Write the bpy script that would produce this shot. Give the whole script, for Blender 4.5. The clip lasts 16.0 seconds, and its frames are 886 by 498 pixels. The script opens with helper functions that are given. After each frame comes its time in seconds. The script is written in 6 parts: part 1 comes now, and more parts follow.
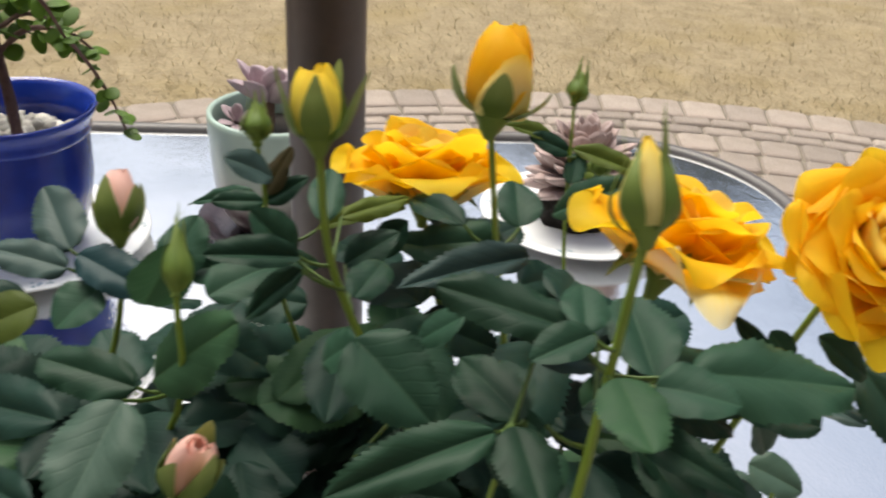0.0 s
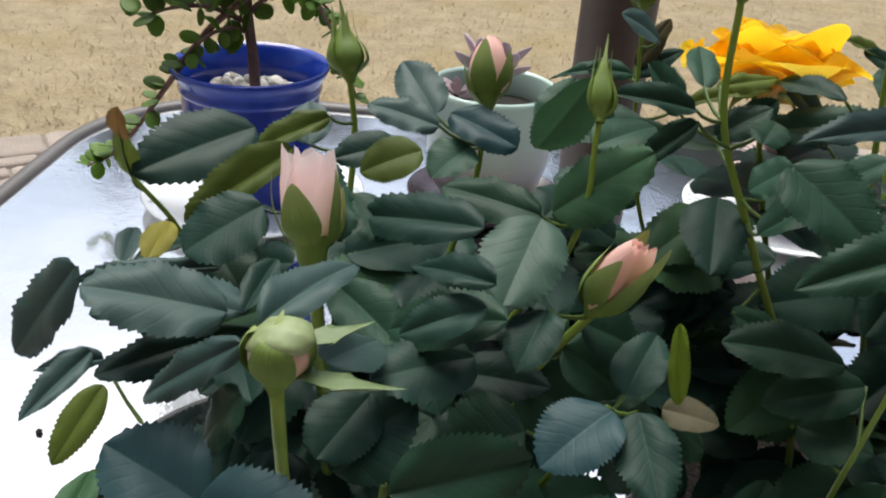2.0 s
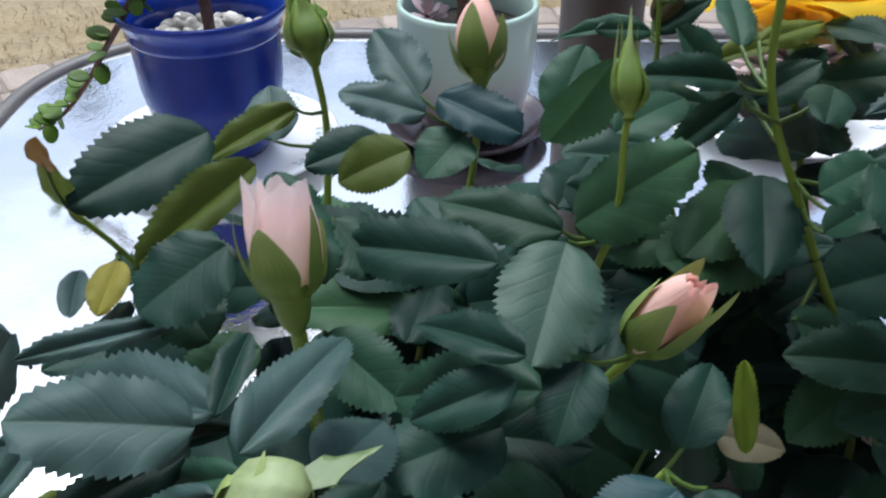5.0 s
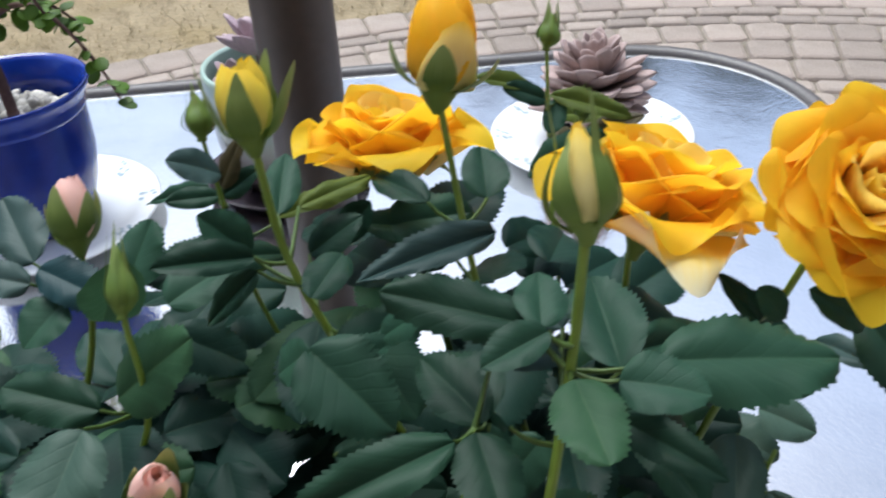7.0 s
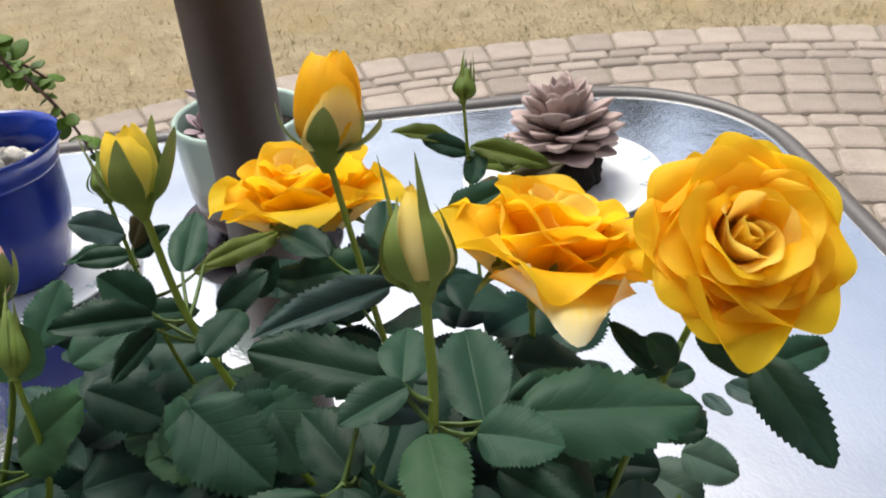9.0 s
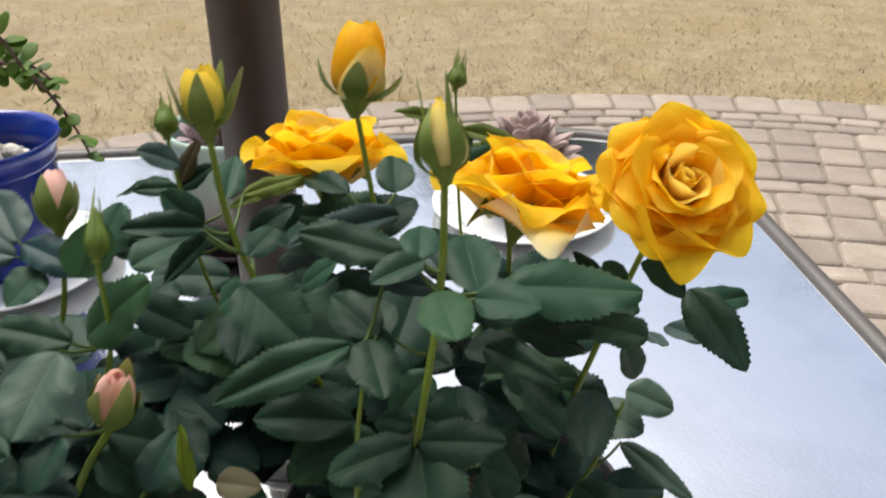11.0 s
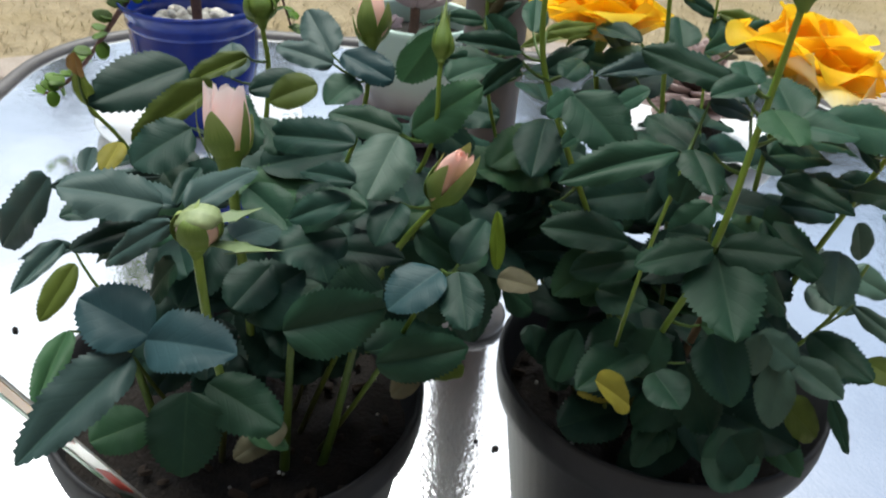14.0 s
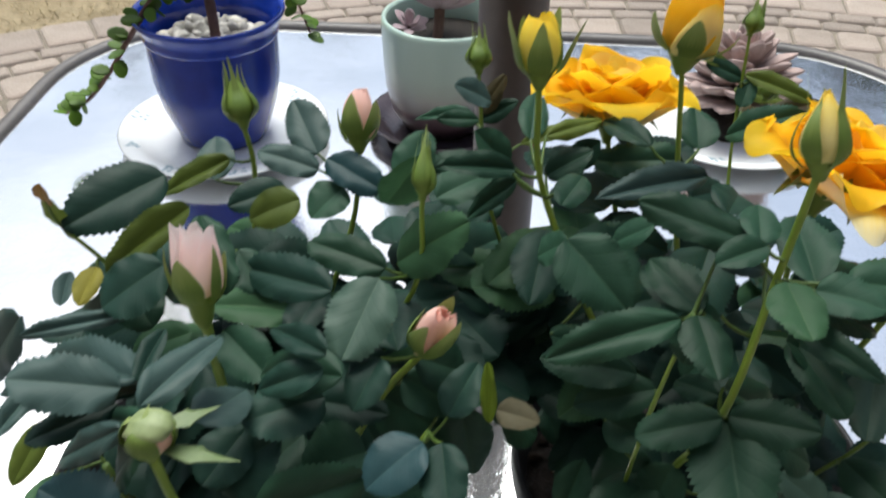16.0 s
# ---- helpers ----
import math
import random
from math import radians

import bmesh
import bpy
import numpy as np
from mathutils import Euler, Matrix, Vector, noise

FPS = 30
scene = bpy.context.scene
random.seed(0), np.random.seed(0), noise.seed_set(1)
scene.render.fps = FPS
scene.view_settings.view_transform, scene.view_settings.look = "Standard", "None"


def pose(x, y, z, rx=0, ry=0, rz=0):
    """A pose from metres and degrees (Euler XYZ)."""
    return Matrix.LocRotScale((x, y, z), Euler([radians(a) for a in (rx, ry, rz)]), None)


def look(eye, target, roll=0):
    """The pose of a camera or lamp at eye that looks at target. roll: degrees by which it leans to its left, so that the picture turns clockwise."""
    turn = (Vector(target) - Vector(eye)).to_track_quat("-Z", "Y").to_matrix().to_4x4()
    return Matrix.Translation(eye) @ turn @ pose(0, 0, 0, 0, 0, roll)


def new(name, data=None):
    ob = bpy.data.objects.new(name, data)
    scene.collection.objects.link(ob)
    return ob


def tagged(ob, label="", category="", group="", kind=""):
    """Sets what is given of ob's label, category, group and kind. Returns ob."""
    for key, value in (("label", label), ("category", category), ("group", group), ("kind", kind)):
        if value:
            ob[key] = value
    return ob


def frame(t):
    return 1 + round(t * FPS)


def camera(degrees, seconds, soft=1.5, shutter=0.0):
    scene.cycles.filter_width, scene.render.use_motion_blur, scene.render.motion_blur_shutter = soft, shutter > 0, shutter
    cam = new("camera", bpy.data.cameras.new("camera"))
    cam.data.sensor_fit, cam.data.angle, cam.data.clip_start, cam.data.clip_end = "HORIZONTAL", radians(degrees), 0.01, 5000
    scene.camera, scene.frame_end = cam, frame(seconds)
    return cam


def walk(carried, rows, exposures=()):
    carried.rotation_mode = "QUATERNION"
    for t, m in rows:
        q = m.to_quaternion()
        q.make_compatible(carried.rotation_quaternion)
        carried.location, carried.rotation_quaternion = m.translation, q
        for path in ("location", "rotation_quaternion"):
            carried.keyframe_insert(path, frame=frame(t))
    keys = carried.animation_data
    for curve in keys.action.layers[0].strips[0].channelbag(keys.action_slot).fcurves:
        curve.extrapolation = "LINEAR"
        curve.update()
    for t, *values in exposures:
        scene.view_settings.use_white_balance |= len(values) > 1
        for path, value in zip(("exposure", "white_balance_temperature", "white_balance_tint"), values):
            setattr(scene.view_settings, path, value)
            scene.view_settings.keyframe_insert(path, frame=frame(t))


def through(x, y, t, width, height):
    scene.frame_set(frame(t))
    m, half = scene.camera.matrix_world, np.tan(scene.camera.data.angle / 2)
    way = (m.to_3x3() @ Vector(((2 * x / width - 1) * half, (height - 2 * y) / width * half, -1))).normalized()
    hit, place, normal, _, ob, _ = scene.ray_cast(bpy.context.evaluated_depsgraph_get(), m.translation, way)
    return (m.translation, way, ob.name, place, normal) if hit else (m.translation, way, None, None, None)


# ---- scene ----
# ---- camera ----
PATH = [
    (0.00, pose(0.0253, -0.3716, 1.1018, 60.26, -3.29, -4.25)),
    (0.50, pose(-0.0012, -0.3802, 1.0955, 61.30, -3.67, -1.59)),
    (1.00, pose(-0.0227, -0.3963, 1.0878, 61.26, -3.59, 3.19)),
    (1.50, pose(-0.0399, -0.4011, 1.0693, 61.92, -3.72, 4.60)),
    (2.00, pose(-0.0456, -0.4007, 1.0551, 62.20, -3.77, 4.29)),
    (2.50, pose(-0.0556, -0.3917, 1.0503, 61.47, -3.77, 3.00)),
    (3.00, pose(-0.0643, -0.3756, 1.0447, 59.56, -3.84, 1.23)),
    (3.20, pose(-0.0680, -0.3700, 1.0429, 58.81, -3.73, 0.29)),
    (5.50, pose(-0.0365, -0.3504, 1.0757, 55.62, 1.51, 0.17)),
    (6.00, pose(0.0012, -0.3550, 1.0916, 55.51, 2.80, -1.64)),
    (6.50, pose(0.0289, -0.3557, 1.1008, 55.77, 2.95, -2.71)),
    (7.00, pose(0.0472, -0.3534, 1.1098, 55.03, 2.81, -5.12)),
    (7.50, pose(0.0571, -0.3518, 1.1157, 55.02, 2.73, -6.28)),
    (8.00, pose(0.0643, -0.3502, 1.1185, 55.61, 3.33, -5.84)),
    (8.50, pose(0.0740, -0.3540, 1.1186, 56.16, 4.08, -5.56)),
    (8.70, pose(0.0766, -0.3553, 1.1165, 56.67, 4.16, -5.49)),
    (10.80, pose(0.0627, -0.4140, 1.1090, 61.14, 1.51, -6.73)),
    (11.00, pose(0.0560, -0.4239, 1.1115, 61.09, 0.21, -6.61)),
    (11.50, pose(0.0351, -0.4431, 1.1098, 60.91, -1.59, -6.18)),
    (12.00, pose(0.0083, -0.4549, 1.1057, 59.90, -2.61, -2.50)),
    (12.50, pose(-0.0014, -0.4642, 1.1073, 59.66, -3.17, -1.64)),
    (13.00, pose(-0.0106, -0.4706, 1.1035, 59.16, -3.59, 0.33)),
    (13.50, pose(-0.0163, -0.4772, 1.0952, 59.26, -4.31, 1.42)),
    (14.00, pose(-0.0165, -0.4722, 1.0902, 57.53, -4.22, 1.77)),
    (14.50, pose(-0.0166, -0.4571, 1.1087, 54.30, -4.02, 2.12)),
    (15.00, pose(-0.0181, -0.4426, 1.1214, 52.45, -3.77, 3.44)),
    (15.50, pose(-0.0152, -0.4293, 1.1275, 51.91, -2.85, 3.47)),
    (16.00, pose(0.0015, -0.4132, 1.1331, 53.23, -0.87, 3.90)),
]
cam = camera(52.04, 16.0, soft=2.0, shutter=0.5)
walk(cam, PATH, exposures=[(0.0, 0.56, 6750, 5.5), (1.0, 0.56, 6400, 5.5), (3.0, 0.56, 6250, 5.5), (5.5, 0.58, 5620, 5.5), (6.5, 0.56, 5650, 5.0), (7.5, 0.56, 5950, 5.5), (8.5, 0.58, 6400, 6.0), (11.5, 0.58, 6600, 5.0), (13.0, 0.63, 6200, 2.5), (14.5, 0.60, 6150, 0.5), (16.0, 0.52, 6200, 3.0)])
# ---- end camera ----

# ---- sky and light ----
world = bpy.data.worlds.new("sky")
scene.world = world
world.use_nodes = True
wn = world.node_tree
sky = wn.nodes.new("ShaderNodeTexSky")
sky.sky_type, sky.sun_disc = "NISHITA", False
sky.sun_elevation, sky.sun_rotation = radians(67), radians(-22)
sky.air_density, sky.dust_density, sky.ozone_density = 1.0, 5.5, 1.0
wn.links.new(sky.outputs["Color"], wn.nodes["Background"].inputs["Color"])
wn.nodes["Background"].inputs["Strength"].default_value = 0.116
sun = new("sun", bpy.data.lights.new("sun", "SUN"))
sun.data.energy, sun.data.angle, sun.data.color = 2.5, radians(45), (1.0, 0.97, 0.93)
sun.matrix_world = look((-0.88, 2.17, 5.52), (0, 0, 0))


# ---- materials ----
def nodes_of(name):
    m = bpy.data.materials.new(name)
    m.use_nodes = True
    return m, m.node_tree.nodes, m.node_tree.links, m.node_tree.nodes["Principled BSDF"]


def ramp(n, stops):
    r = n.new("ShaderNodeValToRGB")
    while len(r.color_ramp.elements) < len(stops):
        r.color_ramp.elements.new(0.5)
    for e, (p, c) in zip(r.color_ramp.elements, stops):
        e.position, e.color = p, (*c, 1)
    return r


def noise_at(n, l, scale, detail=4.0, coord="Object"):
    tc, nz = n.new("ShaderNodeTexCoord"), n.new("ShaderNodeTexNoise")
    nz.inputs["Scale"].default_value, nz.inputs["Detail"].default_value = scale, detail
    l.new(tc.outputs[coord], nz.inputs["Vector"])
    return nz


def surface(name, low, high, scale, rough, bump=0.2, fine=None, metal=0.0, spread=0.0, coat=0.0, stain=None, coord="Object", depth=0.002):
    """A surface whose colour wanders between two tones, with fine grain in its relief."""
    m, n, l, p = nodes_of(name)
    broad, grain = noise_at(n, l, scale, 5, coord), noise_at(n, l, fine or scale * 9, 3, coord)
    mixed = n.new("ShaderNodeMix")
    mixed.inputs["Factor"].default_value = 0.4
    l.new(broad.outputs["Fac"], mixed.inputs["A"])
    l.new(grain.outputs["Fac"], mixed.inputs["B"])
    r = ramp(n, [(0.32, low), (0.68, high)])
    l.new(mixed.outputs["Result"], r.inputs["Fac"])
    colour = r.outputs["Color"]
    if stain:
        big, cut, mx = noise_at(n, l, scale * 0.23, 4, coord), n.new("ShaderNodeMapRange"), n.new("ShaderNodeMix")
        mx.data_type = "RGBA"
        cut.inputs["From Min"].default_value, cut.inputs["From Max"].default_value = 0.5, 0.68
        cut.inputs["To Max"].default_value = 0.7
        l.new(big.outputs["Fac"], cut.inputs["Value"])
        l.new(cut.outputs["Result"], mx.inputs["Factor"])
        l.new(colour, mx.inputs["A"])
        mx.inputs["B"].default_value = (*stain, 1)
        colour = mx.outputs["Result"]
    if spread:
        info, hsv, mr = n.new("ShaderNodeObjectInfo"), n.new("ShaderNodeHueSaturation"), n.new("ShaderNodeMapRange")
        mr.inputs["To Min"].default_value, mr.inputs["To Max"].default_value = 1 - spread, 1 + spread
        piece = n.new("ShaderNodeNewGeometry")
        l.new(math_node(n, l, "FRACT", math_node(n, l, "ADD", info.outputs["Random"], piece.outputs["Random Per Island"])), mr.inputs["Value"])
        l.new(mr.outputs["Result"], hsv.inputs["Value"])
        l.new(colour, hsv.inputs["Color"])
        colour = hsv.outputs["Color"]
    l.new(colour, p.inputs["Base Color"])
    p.inputs["Roughness"].default_value, p.inputs["Metallic"].default_value = rough, metal
    p.inputs["Coat Weight"].default_value, p.inputs["Coat Roughness"].default_value = coat, 0.12
    if bump:
        b = n.new("ShaderNodeBump")
        b.inputs["Strength"].default_value, b.inputs["Distance"].default_value = bump, depth
        l.new(grain.outputs["Fac"], b.inputs["Height"])
        l.new(b.outputs["Normal"], p.inputs["Normal"])
    return m


def math_node(n, l, op, a, b=None):
    k = n.new("ShaderNodeMath")
    k.operation = op
    for slot, v in ((0, a), (1, b)):
        if isinstance(v, (int, float)):
            k.inputs[slot].default_value = v
        elif v is not None:
            l.new(v, k.inputs[slot])
    return k.outputs[0]


def let_light_through(m, share):
    """Thin matter: part of the light comes through from behind."""
    n, l = m.node_tree.nodes, m.node_tree.links
    thin, mixs = n.new("ShaderNodeBsdfTranslucent"), n.new("ShaderNodeMixShader")
    l.new(n["Principled BSDF"].inputs["Base Color"].links[0].from_socket, thin.inputs["Color"])
    mixs.inputs["Fac"].default_value = share
    l.new(n["Principled BSDF"].outputs["BSDF"], mixs.inputs[1])
    l.new(thin.outputs["BSDF"], mixs.inputs[2])
    l.new(mixs.outputs["Shader"], n["Material Output"].inputs["Surface"])


def leaf_material(name, low, high, rough=0.50, vein=(0.06, 0.11, 0.05), through=0.06):
    """Rose leaf: midrib and side veins drawn along the blade, mottled green, a little light passing through."""
    m, n, l, p = nodes_of(name)
    tc, sep = n.new("ShaderNodeTexCoord"), n.new("ShaderNodeSeparateXYZ")
    l.new(tc.outputs["Object"], sep.inputs["Vector"])
    side = math_node(n, l, "ABSOLUTE", sep.outputs["X"])
    wander = noise_at(n, l, 2.2, 2)
    bend = math_node(n, l, "ADD", math_node(n, l, "MULTIPLY", side, 0.95), math_node(n, l, "MULTIPLY", math_node(n, l, "MULTIPLY", side, side), -0.7))
    along = math_node(n, l, "SUBTRACT", math_node(n, l, "ADD", sep.outputs["Y"], math_node(n, l, "MULTIPLY", wander.outputs["Fac"], 0.16)), bend)
    wave = math_node(n, l, "ABSOLUTE", math_node(n, l, "SINE", math_node(n, l, "MULTIPLY", along, 21.0)))
    rib = n.new("ShaderNodeMapRange")
    rib.inputs["From Min"].default_value, rib.inputs["From Max"].default_value = 0.006, 0.018
    rib.inputs["To Min"].default_value, rib.inputs["To Max"].default_value = 1.0, 0.0
    l.new(side, rib.inputs["Value"])
    line = n.new("ShaderNodeMapRange")
    line.inputs["From Min"].default_value, line.inputs["From Max"].default_value = 0.0, 0.45
    line.inputs["To Min"].default_value, line.inputs["To Max"].default_value = 0.20, 0.0
    l.new(wave, line.inputs["Value"])
    veins = math_node(n, l, "MAXIMUM", rib.outputs["Result"], line.outputs["Result"])
    nz, fine = noise_at(n, l, 3.0, 5), noise_at(n, l, 22.0, 3)
    info = n.new("ShaderNodeObjectInfo")
    tone = math_node(n, l, "ADD", math_node(n, l, "MULTIPLY", nz.outputs["Fac"], 0.6), math_node(n, l, "MULTIPLY", info.outputs["Random"], 0.5))
    r = ramp(n, [(0.2, low), (0.85, high)])
    l.new(tone, r.inputs["Fac"])
    mx = n.new("ShaderNodeMix")
    mx.data_type = "RGBA"
    l.new(math_node(n, l, "MULTIPLY", veins, 0.13), mx.inputs["Factor"])
    l.new(r.outputs["Color"], mx.inputs["A"])
    mx.inputs["B"].default_value = (*vein, 1)
    l.new(mx.outputs["Result"], p.inputs["Base Color"])
    p.inputs["Roughness"].default_value = rough
    p.inputs["Specular IOR Level"].default_value = 0.17
    b = n.new("ShaderNodeBump")
    b.inputs["Strength"].default_value, b.inputs["Distance"].default_value = 0.17, 0.003
    height = math_node(n, l, "SUBTRACT", math_node(n, l, "MULTIPLY", fine.outputs["Fac"], 0.10), math_node(n, l, "ADD", math_node(n, l, "MULTIPLY", line.outputs["Result"], 0.40), math_node(n, l, "MULTIPLY", rib.outputs["Result"], 0.06)))
    l.new(height, b.inputs["Height"])
    l.new(b.outputs["Normal"], p.inputs["Normal"])
    tl, mixs = n.new("ShaderNodeBsdfTranslucent"), n.new("ShaderNodeMixShader")
    l.new(mx.outputs["Result"], tl.inputs["Color"])
    mixs.inputs["Fac"].default_value = through
    l.new(p.outputs["BSDF"], mixs.inputs[1])
    l.new(tl.outputs["BSDF"], mixs.inputs[2])
    l.new(mixs.outputs["Shader"], n["Material Output"].inputs["Surface"])
    return m


def petal_material(name, stops, rough=0.55, through=0.3, vein=0.08):
    """Petal: colour runs from its foot to its lip, fine veins along it, thin enough to glow a little."""
    m, n, l, p = nodes_of(name)
    tc, sep, nz = n.new("ShaderNodeTexCoord"), n.new("ShaderNodeSeparateXYZ"), n.new("ShaderNodeTexNoise")
    mp = n.new("ShaderNodeMapping")
    mp.inputs["Scale"].default_value = (26, 2.5, 1)
    l.new(tc.outputs["UV"], sep.inputs["Vector"])
    l.new(tc.outputs["UV"], mp.inputs["Vector"])
    l.new(mp.outputs["Vector"], nz.inputs["Vector"])
    nz.inputs["Scale"].default_value = 1.0
    broad = noise_at(n, l, 60.0, 3)
    v = math_node(n, l, "ADD", sep.outputs["Y"], math_node(n, l, "MULTIPLY", math_node(n, l, "SUBTRACT", nz.outputs["Fac"], 0.5), vein * 2))
    v = math_node(n, l, "ADD", v, math_node(n, l, "MULTIPLY", math_node(n, l, "SUBTRACT", broad.outputs["Fac"], 0.5), 0.18))
    r = ramp(n, stops)
    l.new(v, r.inputs["Fac"])
    l.new(r.outputs["Color"], p.inputs["Base Color"])
    p.inputs["Roughness"].default_value = rough
    p.inputs["Specular IOR Level"].default_value = 0.3
    b = n.new("ShaderNodeBump")
    b.inputs["Strength"].default_value, b.inputs["Distance"].default_value = 0.25, 0.0008
    l.new(nz.outputs["Fac"], b.inputs["Height"])
    l.new(b.outputs["Normal"], p.inputs["Normal"])
    tl, mixs = n.new("ShaderNodeBsdfTranslucent"), n.new("ShaderNodeMixShader")
    l.new(r.outputs["Color"], tl.inputs["Color"])
    mixs.inputs["Fac"].default_value = through
    l.new(p.outputs["BSDF"], mixs.inputs[1])
    l.new(tl.outputs["BSDF"], mixs.inputs[2])
    l.new(mixs.outputs["Shader"], n["Material Output"].inputs["Surface"])
    return m


def stem_material():
    """Rose cane: olive brown and woody by the soil, fresh green higher up."""
    m, n, l, p = nodes_of("rose stem")
    tc, sep = n.new("ShaderNodeTexCoord"), n.new("ShaderNodeSeparateXYZ")
    l.new(tc.outputs["Object"], sep.inputs["Vector"])
    nz = noise_at(n, l, 70.0, 4)
    h = math_node(n, l, "ADD", math_node(n, l, "MULTIPLY", sep.outputs["Z"], 6.0), math_node(n, l, "MULTIPLY", nz.outputs["Fac"], 0.22))
    r = ramp(n, [(0.08, (0.045, 0.038, 0.013)), (0.30, (0.060, 0.075, 0.013)), (0.58, (0.100, 0.170, 0.016)), (0.95, (0.200, 0.300, 0.032))])
    l.new(h, r.inputs["Fac"])
    l.new(r.outputs["Color"], p.inputs["Base Color"])
    p.inputs["Roughness"].default_value = 0.48
    b = n.new("ShaderNodeBump")
    b.inputs["Strength"].default_value, b.inputs["Distance"].default_value = 0.3, 0.002
    l.new(nz.outputs["Fac"], b.inputs["Height"])
    l.new(b.outputs["Normal"], p.inputs["Normal"])
    return m


sepal_green = petal_material("sepal", [(0.0, (0.170, 0.250, 0.048)), (0.35, (0.115, 0.185, 0.035)), (0.6, (0.185, 0.255, 0.062)), (1.0, (0.255, 0.315, 0.105))], 0.5, 0.10, 0.28)
leaf_dark = leaf_material("rose leaf", (0.008, 0.027, 0.0155), (0.027, 0.073, 0.042))
leaf_brown = leaf_material("browned young leaf", (0.11, 0.060, 0.018), (0.20, 0.115, 0.035), 0.6, (0.2, 0.14, 0.06), 0.25)
petiole_green = surface("leaf stalk", (0.050, 0.095, 0.014), (0.090, 0.150, 0.026), 60, 0.5, 0.1)
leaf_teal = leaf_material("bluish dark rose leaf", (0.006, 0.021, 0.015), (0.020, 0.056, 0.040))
leaf_mid = leaf_material("fresh rose leaf", (0.009, 0.029, 0.0155), (0.022, 0.060, 0.033))
# lit copy of the leaf: the brightness of well-lit blades is in its colour
leaf_pale_lit = leaf_material("pale grey-green lit rose leaf", (0.036, 0.070, 0.050), (0.062, 0.108, 0.080), 0.44, (0.11, 0.16, 0.10))
leaf_lime = leaf_material("lime young leaf", (0.10, 0.16, 0.012), (0.18, 0.26, 0.03), 0.5, (0.2, 0.28, 0.06), 0.35)
# greyish and bluish leaves: the sky's sheen is put into their base colour
leaf_grey_sheen = leaf_material("rose leaf with grey sheen", (0.027, 0.052, 0.047), (0.050, 0.086, 0.078), 0.46)
leaf_blue_sheen = leaf_material("rose leaf with bluish sheen", (0.013, 0.040, 0.043), (0.032, 0.074, 0.082), 0.44, (0.10, 0.17, 0.15))
leaf_light = leaf_material("young rose leaf", (0.028, 0.074, 0.036), (0.052, 0.120, 0.054), 0.5, (0.15, 0.22, 0.09), 0.25)
leaf_olive = leaf_material("olive rose leaf", (0.060, 0.085, 0.015), (0.12, 0.16, 0.030), 0.5, (0.16, 0.2, 0.06), 0.3)
leaf_red = leaf_material("reddish young leaf", (0.060, 0.050, 0.025), (0.10, 0.085, 0.035), 0.45, (0.15, 0.10, 0.06), 0.25)
leaf_dead = leaf_material("withered leaf", (0.09, 0.085, 0.05), (0.16, 0.145, 0.09), 0.6, (0.15, 0.13, 0.08), 0.2)
leaf_yellow = leaf_material("yellowing leaf", (0.22, 0.20, 0.03), (0.36, 0.32, 0.05), 0.55, (0.36, 0.33, 0.1), 0.3)
stem_green = stem_material()
stem_brown = surface("woody stem", (0.10, 0.06, 0.03), (0.20, 0.13, 0.07), 70, 0.7, 0.5)
sepal_pale = surface("pale sepal", (0.185, 0.235, 0.095), (0.265, 0.320, 0.145), 60, 0.5, 0.15, 420)
sepal_leafy = surface("leafy sepal", (0.075, 0.122, 0.036), (0.125, 0.172, 0.062), 60, 0.5, 0.15, 420)
yellow_petal = petal_material("yellow petal", [(0.0, (0.88, 0.70, 0.25)), (0.22, (0.95, 0.67, 0.07)), (0.55, (0.99, 0.655, 0.012)), (1.0, (0.99, 0.70, 0.035))], through=0.58)
pale_petal = petal_material("pale inner petal", [(0.0, (0.94, 0.60, 0.03)), (0.5, (0.97, 0.70, 0.08)), (1.0, (0.98, 0.77, 0.17))], through=0.5)
yellow_outer = petal_material("outer yellow petal", [(0.0, (0.88, 0.82, 0.52)), (0.3, (0.93, 0.75, 0.24)), (0.5, (0.99, 0.655, 0.022)), (1.0, (0.99, 0.69, 0.028))], through=0.58)
hang_petal = petal_material("faded yellow petal", [(0.0, (0.94, 0.58, 0.03)), (0.45, (0.95, 0.60, 0.04)), (0.72, (0.94, 0.66, 0.10)), (0.88, (0.90, 0.76, 0.38)), (1.0, (0.88, 0.82, 0.58))], through=0.35)
cream_petal = petal_material("cream bud petal", [(0.0, (0.80, 0.78, 0.34)), (0.45, (0.88, 0.78, 0.34)), (0.85, (0.92, 0.76, 0.22)), (1.0, (0.94, 0.68, 0.07))], through=0.35)
heart_petal = petal_material("deep yellow petal", [(0.0, (0.92, 0.50, 0.01)), (0.5, (0.97, 0.66, 0.03)), (1.0, (0.98, 0.78, 0.14))], through=0.5)
bud_petal = petal_material("pale yellow bud petal", [(0.0, (0.58, 0.64, 0.16)), (0.4, (0.78, 0.68, 0.14)), (0.75, (0.90, 0.72, 0.09)), (1.0, (0.94, 0.68, 0.04))], vein=0.14)
pink_petal = petal_material("peach pink petal", [(0.0, (0.90, 0.80, 0.58)), (0.35, (0.95, 0.80, 0.72)), (0.8, (0.95, 0.77, 0.75)), (1.0, (0.97, 0.88, 0.86))], through=0.5, vein=0.05)
pink_deep = petal_material("salmon petal", [(0.0, (0.86, 0.68, 0.46)), (0.5, (0.90, 0.60, 0.49)), (1.0, (0.91, 0.60, 0.53))])
